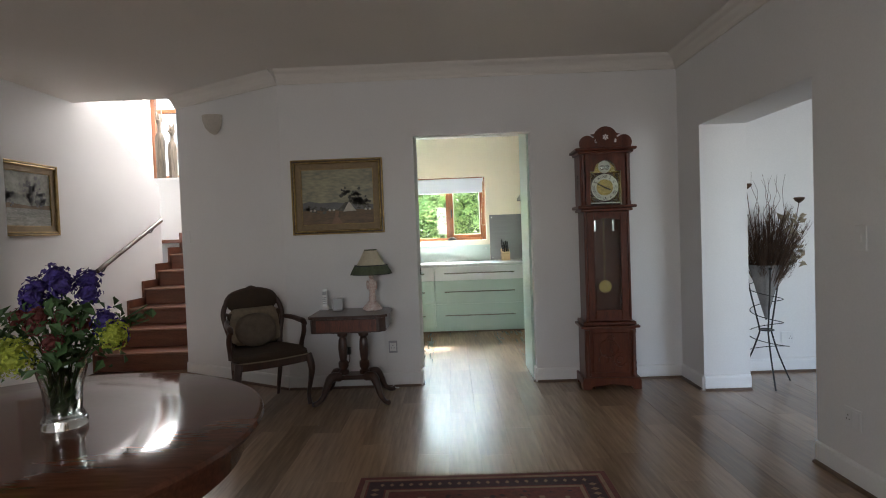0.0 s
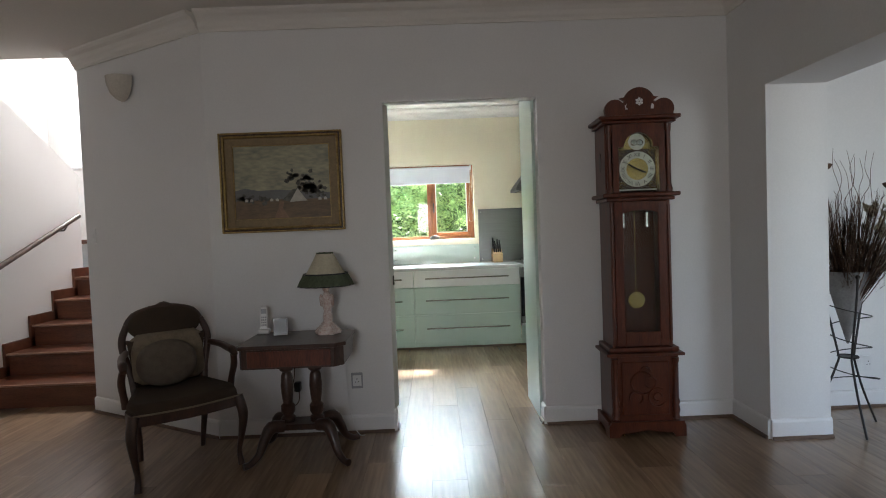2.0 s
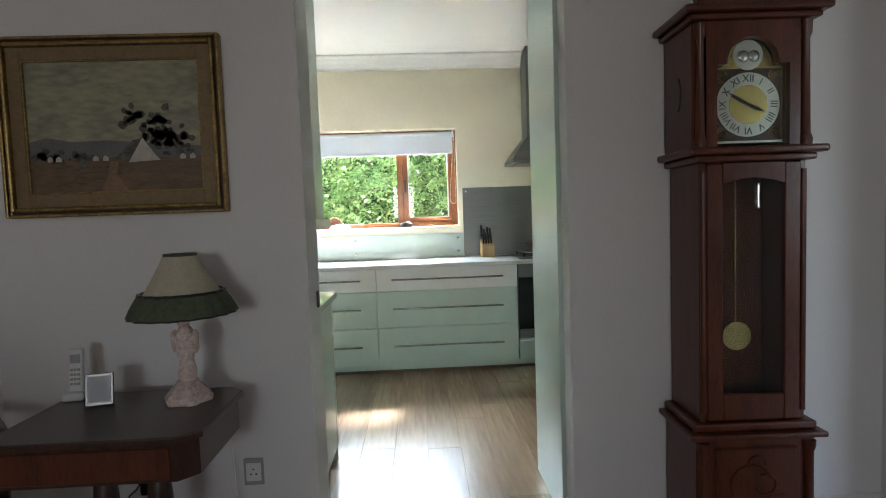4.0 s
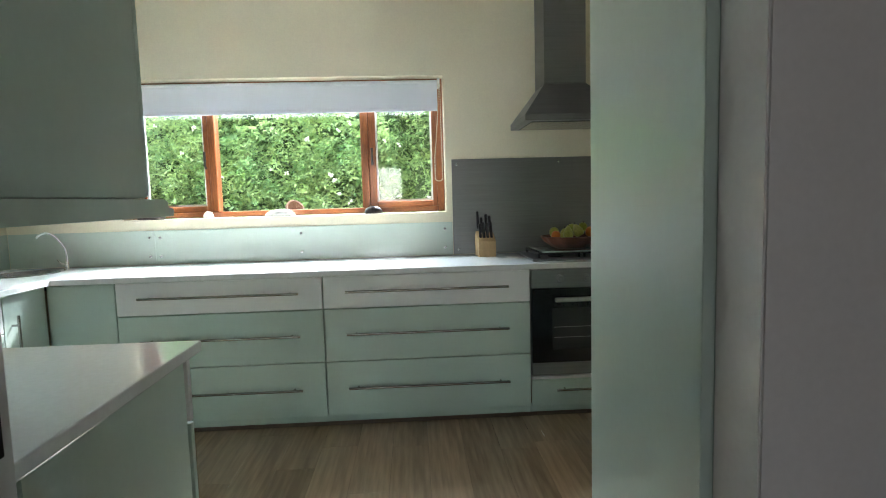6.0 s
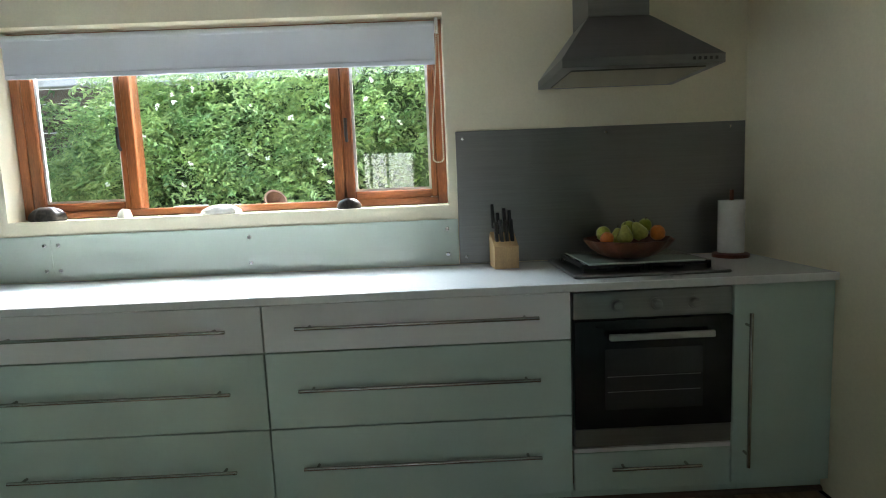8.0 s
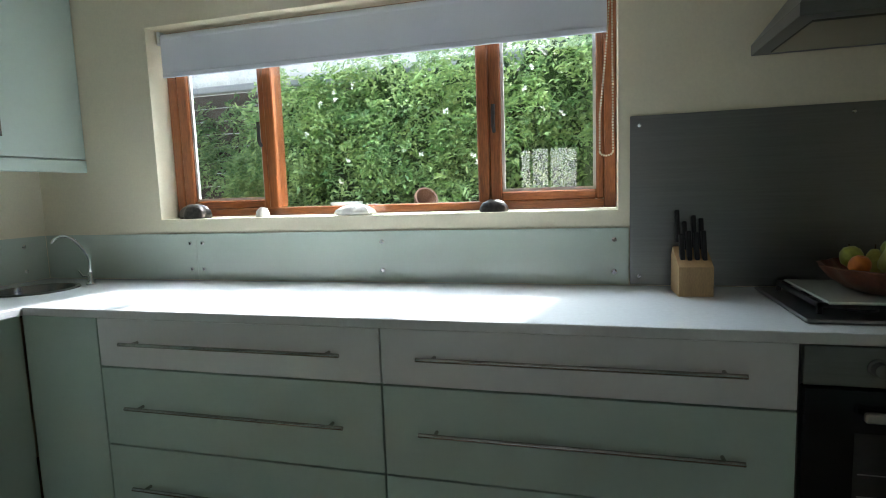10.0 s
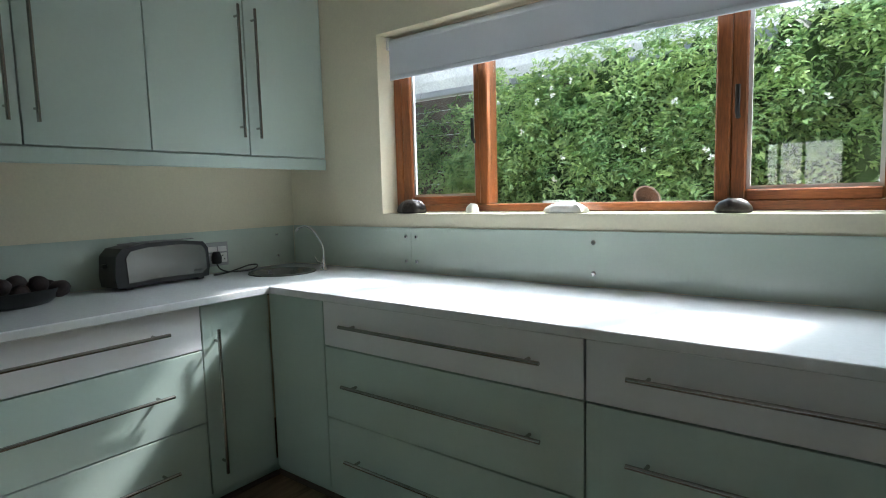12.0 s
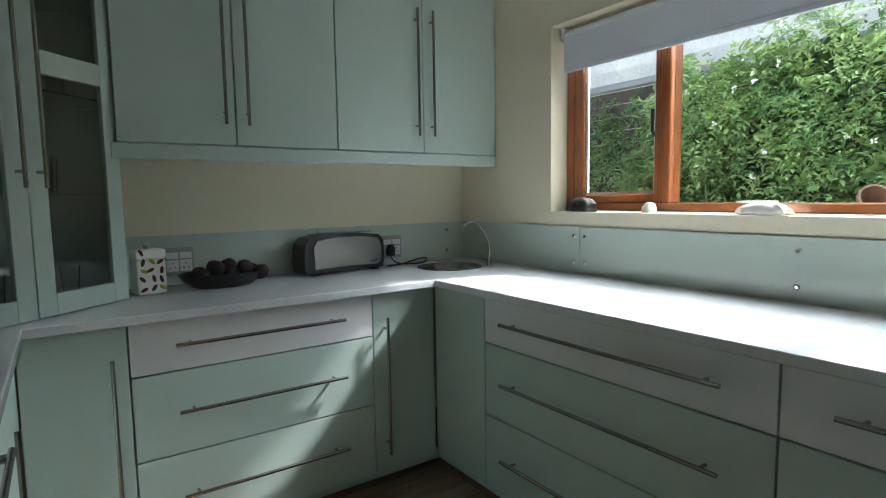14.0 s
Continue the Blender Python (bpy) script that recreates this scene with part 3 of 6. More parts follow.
# worktops
wt = thing("worktop", pose(0, 0, 0), "white quartz worktop running round three sides of the kitchen", "worktop")
SKX, SKY, SKR = -1.60, 7.60, 0.152
hole = [(SKX + SKR * math.cos(radians(135 - 10 * k)), SKY + SKR * math.sin(radians(135 - 10 * k))) for k in range(37)]
bm = prism(bmesh.new(), [(KW + 0.006, KN - 0.012)] + hole + [(KW + 0.006, KN - 0.012), (KW + 0.006, 5.60), (-1.22, 5.20), (-0.9, 5.0), (0.088, 5.0), (0.088, 5.795), (-1.262, 5.795), (-1.262, FY - 0.02), (KE - 0.004, FY - 0.02), (KE - 0.004, KN - 0.012)], "z", 0.868, 0.9)
bmesh.ops.bevel(bm, geom=[e for e in bm.edges if abs(e.verts[0].co.z - e.verts[1].co.z) < 1e-4 and all(v.co.x > -1.3 for v in e.verts)], offset=0.004, segments=2, affect="EDGES", profile=0.5)
part("slab", bm, QUARTZ, wt)

# splashbacks
sp = thing("glass_splashback", pose(0, KN, 0), "pale green back-painted glass splashback fixed with chrome studs", "splashback")
part("panel", B(KW + 0.012, -0.010, 0.902, -0.99, -0.003, 1.122), SPLASH, sp)
part("panel", B(-0.988, -0.010, 0.902, 0.958, -0.003, 1.122), SPLASH, sp)
for x in (-1.022, -0.955, -0.047, 0.905):
    for z in (0.953, 1.076):
        s = bmesh.new()
        lathe(s, [(0.010, 0), (0.010, 0.003), (0.006, 0.006)], sides=12)
        bmesh.ops.transform(s, matrix=pose(x, -0.010, z, 90, 0, 0), verts=s.verts)
        part("stud", s, CHROME, sp)
sp = thing("glass_splashback", pose(KW, 0, 0), "pale green back-painted glass splashback on the side wall", "splashback")
part("panel", B(0.003, 5.5, 0.902, 0.010, 6.99, 1.122), SPLASH, sp)
part("panel", B(0.003, 6.992, 0.902, 0.010, KN - 0.012, 1.122), SPLASH, sp)
for y in (7.80,):
    for z in (0.953, 1.076):
        s = bmesh.new()
        lathe(s, [(0.010, 0), (0.010, 0.003), (0.006, 0.006)], sides=12)
        bmesh.ops.transform(s, matrix=pose(0.010, y, z, 0, 90, 0), verts=s.verts)
        part("stud", s, CHROME, sp)
sp = thing("steel_splashback", pose(0, KN, 0), "dull stainless steel splashback behind the hob", "splashback")
part("panel", B(0.962, -0.007, 0.902, KE - 0.006, -0.003, 1.535, bevel=0.001), STEEL, sp)
for x, z in ((0.995, 1.50), (1.68, 1.505), (2.28, 1.51), (0.995, 0.935)):
    s = bmesh.new()
    lathe(s, [(0.007, 0), (0.007, 0.002), (0.004, 0.004)], sides=10)
    bmesh.ops.transform(s, matrix=pose(x, -0.007, z, 90, 0, 0), verts=s.verts)
    part("screw", s, CHROME, sp)

# hood
hd = thing("cooker_hood", pose(1.68, KN, 1.715), "stainless steel chimney cooker hood over the hob", "cooker hood")
bm = bmesh.new()
lo = [(-0.318, -0.485), (0.318, -0.485), (0.318, -0.003), (-0.318, -0.003)]
hi = [(-0.15, -0.26), (0.11, -0.26), (0.11, -0.003), (-0.15, -0.003)]
r0 = [bm.verts.new((x, y, 0)) for x, y in lo]
r1 = [bm.verts.new((x, y, 0.035)) for x, y in lo]
r2 = [bm.verts.new((x, y, 0.25)) for x, y in hi]
for a, b in ((r0, r1), (r1, r2)):
    for k in range(4):
        bm.faces.new((a[k], a[(k + 1) % 4], b[(k + 1) % 4], b[k]))
bm.faces.new(r2)
bm.faces.new(r0[::-1])
part("canopy", bm, STEEL, hd)
part("chimney", B(-0.15, -0.26, 0.251, 0.11, -0.003, CH - 1.717, bevel=0.002), STEEL, hd)
part("filter", B(-0.27, -0.43, -0.006, 0.27, -0.06, 0.0), NICKEL, hd, "grease filter mesh")
for k in range(5):
    part("button", B(0.19 + 0.022 * k, -0.489, 0.012, 0.20 + 0.022 * k, -0.484, 0.024), BLACK, hd)


# upper cabinets on the west wall
def upper(name, m, w, z0, z1, depth, handle_x, label):
    u = thing(name, m, label, "cabinet", "kitchen wall cabinets")
    part("carcass", B(0.001, 0.045, z0, w - 0.001, depth, z1), GREEN, u)
    d = part("door", B(0.0028, 0, z0 + 0.003, w - 0.0028, 0.02, z1, bevel=0.0015), GREEN, u)
    bar_handle(d, (handle_x, 0, z0 + 0.082), (handle_x, 0, z0 + 0.695), (0, -0.034, 0), 0.007)
    return u


UX = -1.60
ys = (6.10, 6.532, 6.982, 7.452, KN - 0.004)
for i in range(4):
    w = ys[i + 1] - ys[i]
    upper("wall_cabinet", pose(UX, ys[i], 0, 0, 0, 90), w, 1.494, 2.52, 0.314, w - 0.045 if i % 2 == 0 else 0.045, "pale green wall cabinet with a tall bar handle")
pel = thing("cabinet_pelmet", pose(0, 0, 0), "pale green pelmet under the wall cabinets", "pelmet")
part("board", B(UX - 0.02, 6.08, 1.432, UX + 0.002, KN - 0.004, 1.492, bevel=0.004), GREEN, pel)
part("underside", B(KW + 0.004, 6.10, 1.475, UX - 0.021, KN - 0.004, 1.492), GREEN, pel)
crn = thing("cabinet_cornice", pose(0, 0, 0), "pale green moulding on top of the wall cabinets", "cornice")
part("moulding", B(KW + 0.004, 6.08, 2.522, UX + 0.04, KN - 0.004, 2.60, bevel=0.012, seg=2), GREEN, crn)

# south wall cabinet beside the doorway
sc = thing("wall_cabinet", pose(0, WN2, 0), "pale green wall cabinet with a moulded base beside the doorway", "cabinet", "kitchen wall cabinets")
part("carcass", B(-0.98, 0.003, 1.296, 0.075, 0.58, 2.62, bevel=0.002), GREEN, sc)
part("door", B(-0.42, 0.582, 1.30, 0.075, 0.60, 2.62, bevel=0.002), GREEN, sc)
part("door", B(-0.98, 0.582, 1.30, -0.424, 0.60, 2.62, bevel=0.002), GREEN, sc)
prof = [(0.003, 1.252), (0.665, 1.252), (0.672, 1.258), (0.672, 1.266), (0.664, 1.272), (0.645, 1.274), (0.641, 1.279), (0.641, 1.286), (0.634, 1.291), (0.612, 1.294), (0.003, 1.294)]
part("base_moulding", prism(bmesh.new(), prof, "x", -0.98, 0.098), GREEN, sc, "stepped base moulding")

# tall housing beside the doorway
tall = thing("tall_cabinet", pose(1.102, WN2, 0), "tall pale green kitchen cupboard closing the doorway side", "cabinet")
part("side_panel", B(-0.001, 0.004, 0.002, 0.022, 0.495, 2.73, bevel=0.0015), GREEN, tall)
part("carcass", B(0.023, 0.075, 0.07, KE - 1.102 - 0.006, 0.473, 2.73), GREEN, tall)
part("plinth", B(0.023, 0.42, 0.002, KE - 1.102 - 0.006, 0.44, 0.068), GREEN, tall)
for x0, x1 in ((0.025, 0.63), (0.634, KE - 1.102 - 0.008)):
    d = part("door", B(x0, 0.475, 0.07, x1, 0.495, 2.73, bevel=0.0018), GREEN, tall)
    bar_handle(d, ((x0 + x1) / 2 + 0.2, 0.495, 0.9), ((x0 + x1) / 2 + 0.2, 0.495, 1.7), (0, 0.034, 0))

# corner display cabinet with glazed doors
P0, P1 = Vector((-1.63, 6.11, 0)), Vector((-0.985, 5.40, 0))
ang = math.degrees(math.atan2(P1.y - P0.y, P1.x - P0.x))
dc = thing("glazed_corner_cabinet", pose(P0.x, P0.y, 0.9, 0, 0, ang), "pale green corner display cabinet with glazed doors standing on the worktop", "cabinet")
L = (P1 - P0).length
inv = (pose(P0.x, P0.y, 0.9, 0, 0, ang)).inverted()
corner = [inv @ Vector(p) for p in ((KW + 0.004, 6.09, 0.9), (KW + 0.004, 5.60, 0.9), (-1.22, 5.16, 0.9), (-0.985, 5.16, 0.9))]
outline = [(0, -0.025), (L, -0.025)] + [(c.x, c.y) for c in corner[::-1]]
part("base_board", prism(bmesh.new(), outline, "z", 0.002, 0.03), GREEN, dc)
part("top_board", prism(bmesh.new(), outline, "z", 1.60, 1.63), GREEN, dc)
bm = bmesh.new()
pts = [(c.x, c.y) for c in corner]
for a, b in (((0, -0.025), pts[0]), (pts[0], pts[1]), (pts[1], pts[2]), (pts[2], pts[3]), (pts[3], (L, -0.025))):
    va = [bm.verts.new((*a, 0.03)), bm.verts.new((*b, 0.03)), bm.verts.new((*b, 1.60)), bm.verts.new((*a, 1.60))]
    bm.faces.new(va)
bmesh.ops.remove_doubles(bm, verts=bm.verts, dist=0.001)
bmesh.ops.solidify(bm, geom=bm.faces[:], thickness=0.012)
part("back_board", bm, GREEN, dc)
for z in (0.40, 0.74, 1.10):
    q = [(0.02, -0.05), (L - 0.02, -0.05), (pts[3][0] - 0.02, pts[3][1] + 0.04), (pts[2][0], pts[2][1] + 0.04), (pts[1][0], pts[1][1] + 0.04), (pts[0][0] + 0.03, pts[0][1] + 0.02)]
    part("glass_shelf", prism(bmesh.new(), q, "z", z, z + 0.006), SMOKE_GLASS, dc)
for x0, x1, hx in ((0.0, 0.368, 0.335), (0.372, 0.74, 0.405)):
    d = part("glazed_door", B(x0, -0.022, 0.004, x0 + 0.065, 0, 1.6, bevel=0.002), GREEN, dc, "door frame with two glass panes")
    part("stile", B(x1 - 0.065, -0.022, 0.004, x1, 0, 1.6, bevel=0.002), GREEN, d)
    for z0, z1 in ((0.004, 0.075), (0.785, 0.86), (1.52, 1.6)):
        part("rail", B(x0 + 0.065, -0.022, z0, x1 - 0.065, 0, z1, bevel=0.002), GREEN, d)
    for z0, z1 in ((0.075, 0.785), (0.86, 1.52)):
        g = part("pane", B(x0 + 0.06, -0.014, z0 - 0.005, x1 - 0.06, -0.010, z1 + 0.005), SMOKE_GLASS, d)
        g.visible_shadow = False
    bar_handle(d, (hx, 0, 0.42), (hx, 0, 1.2), (0, 0.034, 0), 0.007)
part("filler", B(0.744, -0.022, 0.004, L, 0, 1.6), GREEN, dc)

# ---- garden outside ----
tagged(part("ground", B(-40, 8.16, -0.35, 40, 90, -0.25), SOIL), "dark garden soil outside the window", "ground", kind="structure")
tagged(part("garden_bank", B(-9, 9.9, -0.25, 8, 13.5, 1.08, bevel=0.05, seg=2), SOIL), "raised planted garden bank", "ground", kind="structure")
fence = thing("garden_fence", pose(0, 11.9, 1.08), "weathered dark timber fence with a pale top rail under creeper", "fence")
for k in range(9):
    part("board", B(-7.0, 0, 0.02 + 0.165 * k, 6.0, 0.03, 0.175 + 0.165 * k, bevel=0.004), FENCE, fence)
part("top_rail", B(-7.0, -0.04, 1.515, 6.0, 0.08, 1.60, bevel=0.01), ROOF, fence, "pale painted top rail")
for x in (-6.5, -4.5, -3.2, -1.0, 1.5, 4.0):
    part("post", B(x, 0.031, 0, x + 0.1, 0.12, 1.51), FENCE, fence)

rng = random.Random(4)


def leaf_mesh(bm, p, n, size):
    """One folded pointed leaf at p facing n."""
    n = n.normalized()
    side = n.orthogonal().normalized()
    side = Matrix.Rotation(rng.uniform(0, 6.283), 3, n) @ side
    up = n.cross(side)
    a, b = up * size, side * size * rng.uniform(0.26, 0.4)
    fold = n * size * rng.uniform(0.05, 0.22)
    v = [bm.verts.new(q) for q in (p - a * 0.5, p + b * 0.9 + fold, p + a * 0.55 - n * size * 0.15, p - b * 0.9 + fold)]
    bm.faces.new((v[0], v[1], v[2]))
    bm.faces.new((v[0], v[2], v[3]))


def hedge(x0, x1, count, top, front, seed):
    """Clustered climbing foliage: leaves gathered on lumps with gaps between them."""
    rng.seed(seed)
    verts, faces = [], []
    clumps = []
    for _ in range(int((x1 - x0) * 62)):
        x = rng.uniform(x0, x1)
        zt = top(x)
        z = 1.0 + (zt - 1.0) * rng.random() ** 0.8
        r = rng.uniform(0.12, 0.26)
        y = front + 0.35 * noise.noise((x * 0.9, z * 1.3, seed)) + 0.28 * abs((z - 1.9)) * 0.4 + rng.uniform(-0.12, 0.2)
        clumps.append((Vector((x, y, z)), r))
    # sprays of leaflets along drooping shoots
    for i in range(count // 7):
        c, r = clumps[rng.randrange(len(clumps))]
        d = Vector((rng.gauss(0, 1), rng.gauss(0, 1) - 0.5, rng.gauss(0, 1) + 0.35)).normalized()
        p = c + d * r * rng.uniform(0.45, 1.05)
        run = (d * 0.9 + Vector((rng.uniform(-0.8, 0.8), rng.uniform(-0.6, 0.1), rng.uniform(-0.7, 0.5)))).normalized()
        face = (d * 0.5 + Vector((rng.uniform(-0.5, 0.5), rng.uniform(-0.9, 0.1), rng.uniform(0.3, 1.2)))).normalized()
        cross = run.cross(face).normalized()
        face = cross.cross(run).normalized()
        size = rng.uniform(0.045, 0.082)
        for j in range(7):
            step = j // 2 + (j == 6) * 0.3
            q = p + run * size * 0.62 * step - Vector((0, 0, 0.012 * step * step * size / 0.06))
            sgn = 0 if j == 6 else (1 if j % 2 else -1)
            up = (run * (0.55 if sgn else 1.0) + cross * sgn * 0.85 + face * rng.uniform(-0.35, 0.25)).normalized()
            n = (face + Vector((rng.uniform(-0.35, 0.35), rng.uniform(-0.35, 0.35), rng.uniform(-0.2, 0.35)))).normalized()
            side = up.cross(n).normalized()
            L_ = size * rng.uniform(0.8, 1.15)
            b, fo = side * L_ * rng.uniform(0.2, 0.28), n * L_ * rng.uniform(0.03, 0.14)
            k = len(verts)
            verts += [q, q + up * L_ * 0.45 + b + fo, q + up * L_ - n * L_ * 0.16, q + up * L_ * 0.45 - b + fo]
            faces += [(k, k + 1, k + 2), (k, k + 2, k + 3)]
    me = bpy.data.meshes.new("foliage")
    me.from_pydata(verts, [], faces)
    return me


def leaf_material(name, light, dark):
    m = bpy.data.materials.new(name)
    m.use_nodes = True
    n, l = m.node_tree.nodes, m.node_tree.links
    b = n["Principled BSDF"]
    geo, ramp = n.new("ShaderNodeNewGeometry"), n.new("ShaderNodeValToRGB")
    ramp.color_ramp.elements[0].color, ramp.color_ramp.elements[1].color = (*dark, 1), (*light, 1)
    # Noise tints whole clumps, imitating dark pockets and highlights in the hedge.
    co, ns, mx = n.new("ShaderNodeTexCoord"), n.new("ShaderNodeTexNoise"), n.new("ShaderNodeMath")
    ns.inputs["Scale"].default_value, ns.inputs["Detail"].default_value = 3.2, 3
    l.new(co.outputs["Object"], ns.inputs["Vector"])
    span = n.new("ShaderNodeMapRange")
    span.inputs["From Min"].default_value, span.inputs["From Max"].default_value = 0.32, 0.68
    l.new(ns.outputs[0], span.inputs[0])
    mx.operation = "MULTIPLY_ADD"
    mx.inputs[1].default_value = 0.5
    l.new(geo.outputs["Random Per Island"], mx.inputs[0])
    half = n.new("ShaderNodeMath")
    half.operation = "MULTIPLY"
    half.inputs[1].default_value = 0.5
    l.new(span.outputs[0], half.inputs[0])
    l.new(half.outputs[0], mx.inputs[2])
    l.new(mx.outputs[0], ramp.inputs[0])
    l.new(ramp.outputs[0], b.inputs["Base Color"])
    b.inputs["Roughness"].default_value = 0.38
    tr, mix = n.new("ShaderNodeBsdfTranslucent"), n.new("ShaderNodeMixShader")
    l.new(ramp.outputs[0], tr.inputs[0])
    mix.inputs[0].default_value = 0.5
    l.new(b.outputs[0], mix.inputs[1])
    l.new(tr.outputs[0], mix.inputs[2])
    l.new(mix.outputs[0], n["Material Output"].inputs[0])
    return m


LEAVES = leaf_material("hedge_leaves", (0.60, 0.74, 0.32), (0.13, 0.28, 0.11))
hg = thing("climbing_hedge", pose(0, 0, 0), "dense green climbing hedge with small white flowers", "hedge", kind="stuff")


def top_of(x):
    return 2.55 + 0.10 * math.sin(x * 1.7 + 1) + 0.09 * math.sin(x * 3.9) + max(0, 0.22 * min(1, (x + 2.3) / 0.6)) - max(0, 0.25 * min(1, (-x - 2.3) / 0.5))


me = hedge(-2.6, 4.2, 56000, top_of, 11.05, 3)
me.materials.append(LEAVES)
ob = new("foliage", me)
ob.parent = hg
me = hedge(-5.6, -2.5, 9000, lambda x: 2.36, 11.68, 8)
me.materials.append(LEAVES)
ob = new("foliage", me)
ob.parent = hg
me = hedge(-3.15, -2.5, 4200, lambda x: 1.66, 11.1, 5)
me.materials.append(LEAVES)
ob = new("foliage", me)
ob.parent = hg
# Lumps fill the hedge; their dark colour stands in for its inner shade.
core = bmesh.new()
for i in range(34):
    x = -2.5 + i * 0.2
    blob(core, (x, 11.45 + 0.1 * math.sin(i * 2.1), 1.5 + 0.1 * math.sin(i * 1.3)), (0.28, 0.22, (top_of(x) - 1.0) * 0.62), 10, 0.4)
part("shaded_core", core, LEAF_DARK, hg)
fl = bmesh.new()
rng.seed(12)
for _ in range(46):
    x, z = rng.uniform(-2.4, 3.5), rng.uniform(1.15, 2.4)
    y = 10.72 + 0.3 * noise.noise((x * 0.9, z * 1.3, 3))
    for k in range(5):
        leaf_mesh(fl, Vector((x + rng.uniform(-0.02, 0.02), y, z + rng.uniform(-0.02, 0.02))), Vector((rng.uniform(-0.6, 0.6), -1, rng.uniform(-0.3, 0.7))), rng.uniform(0.026, 0.042))
part("blossom", fl, PETAL, hg, "small white blossoms")
pot = thing("terracotta_pot", pose(-0.62, 10.35, 1.17, 60, 0, 40), "terracotta flower pot lying on its side", "flower pot")
part("body", lathe(bmesh.new(), [(0.06, -0.09), (0.095, 0.07), (0.105, 0.07), (0.105, 0.10), (0.09, 0.10), (0.08, 0.06), (0.045, -0.07)], sides=24), TERRACOTTA, pot, smooth=40)
pot = thing("white_planter", pose(-1.42, 10.5, 1.081), "low white garden planter on the bank", "planter")
part("body", lathe(bmesh.new(), [(0.09, 0), (0.14, 0.10), (0.15, 0.10), (0.15, 0.12), (0.13, 0.12), (0.12, 0.09)], sides=20), SHELL_WHITE, pot, smooth=40)
nb = thing("neighbouring_house", pose(1.0, 22.5, -0.3), "pale sheet roof of a house beyond the hedge", "house")
part("wall", B(-4, 0, 0, 8, 6, 5.3), WHITE, nb)
part("roof", prism(bmesh.new(), [(-0.5, 5.3), (3.0, 6.9), (6.5, 5.3), (6.5, 5.5), (3.0, 7.1), (-0.5, 5.5)], "x", -4.4, 8.6), ROOF, nb)
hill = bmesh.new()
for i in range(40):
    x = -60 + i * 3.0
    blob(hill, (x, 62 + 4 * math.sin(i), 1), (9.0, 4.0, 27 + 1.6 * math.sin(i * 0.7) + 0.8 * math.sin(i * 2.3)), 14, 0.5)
tagged(part("backdrop", hill, DISTANT, smooth=180), "distant grey-green wooded hillside with haze painted as a glow", "hillside", kind="structure")

# ---- kitchen: loose things ----
def shell(name, m, r, mat, label, ribs=0):
    t = thing(name, m, label, "shell")
    b = bmesh.new()
    prof = [(0.02, 0.0), (0.9, 0.0), (1.0, 0.18), (0.92, 0.5), (0.7, 0.8), (0.35, 0.97), (0.05, 1.0)]
    lathe(b, [(a * r[0], z * r[2]) for a, z in prof], sides=28, wave=0.10 if ribs else 0.02, waves=ribs or 3, flat=r[1] / r[0])
    for v in b.verts:
        v.co += Vector((0, 0, 0.006 * noise.noise(v.co * 40))) if v.co.z > 0.004 else Vector()
    part("body", b, mat, t, smooth=50)


SILL = WB + 0.001
shell("sea_shell", pose(-1.03, 7.985, SILL), (0.085, 0.05, 0.068), SHELL_DARK, "dark ridged sea shell on the window sill", 7)
shell("sea_shell", pose(-0.66, 7.985, SILL), (0.032, 0.028, 0.045), SHELL_WHITE, "small grey and white shell on the window sill", 5)
shell("sea_shell", pose(-0.19, 7.975, SILL), (0.095, 0.04, 0.045), SHELL_WHITE, "large white scalloped shell on the window sill", 9)
shell("sea_shell", pose(0.43, 7.985, SILL), (0.062, 0.035, 0.05), SHELL_DARK, "smooth brown shell on the window sill")

kb = thing("knife_block", pose(1.157, 7.785, 0.901, 0, 0, 4), "beech knife block holding black-handled knives", "knife block")
part("block", prism(bmesh.new(), [(-0.075, 0), (0.055, 0), (0.055, 0.13), (0.03, 0.16), (-0.075, 0.10)], "x", -0.055, 0.055), BEECH, kb)
for i, (x, y, h) in enumerate(((-0.04, 0.02, 0.29), (-0.015, 0.02, 0.25), (0.015, 0.02, 0.27), (0.04, 0.02, 0.26), (-0.035, -0.035, 0.21), (-0.012, -0.035, 0.22), (0.012, -0.035, 0.215), (0.036, -0.035, 0.22))):
    hnd = B(x - 0.008, -0.011, 0, x + 0.008, 0.011, 0.115, bevel=0.004, seg=2)
    bmesh.ops.transform(hnd, matrix=pose(0, y, h - 0.115, -14, 0, 0), verts=hnd.verts)
    part("knife_handle", hnd, BLACK, kb)

hob = thing("gas_hob", pose(1.375, 7.36, 0.901), "steel gas hob with black pan supports", "hob")
part("tray", B(0, 0, 0, 0.62, 0.50, 0.012, bevel=0.005), STEEL, hob)
for x in (0.05, 0.32):
    g = bmesh.new()
    for y in (0.07, 0.24, 0.42):
        box(g, x, y, 0.03, x + 0.25, y + 0.012, 0.044)
    for q in (0.0, 0.12, 0.238):
        box(g, x + q, 0.07, 0.03, x + q + 0.012, 0.43, 0.0435)
    for q, y in ((0, 0.07), (0.238, 0.07), (0, 0.42), (0.238, 0.42)):
        box(g, x + q, y, 0.012, x + q + 0.012, y + 0.012, 0.03)
    part("pan_support", g, IRON, hob)
    for y in (0.15, 0.35):
        part("burner", lathe(bmesh.new(), [(0.05, 0.012), (0.05, 0.02), (0.035, 0.022), (0.035, 0.028)], x + 0.125, y, 18), BLACK, hob, smooth=40)
brd = thing("glass_board", pose(1.44, 7.40, 0.9458), "pale glass chopping board laid over the hob", "chopping board")
part("board", B(0, 0, 0, 0.47, 0.37, 0.008, bevel=0.003), SPLASH, brd)
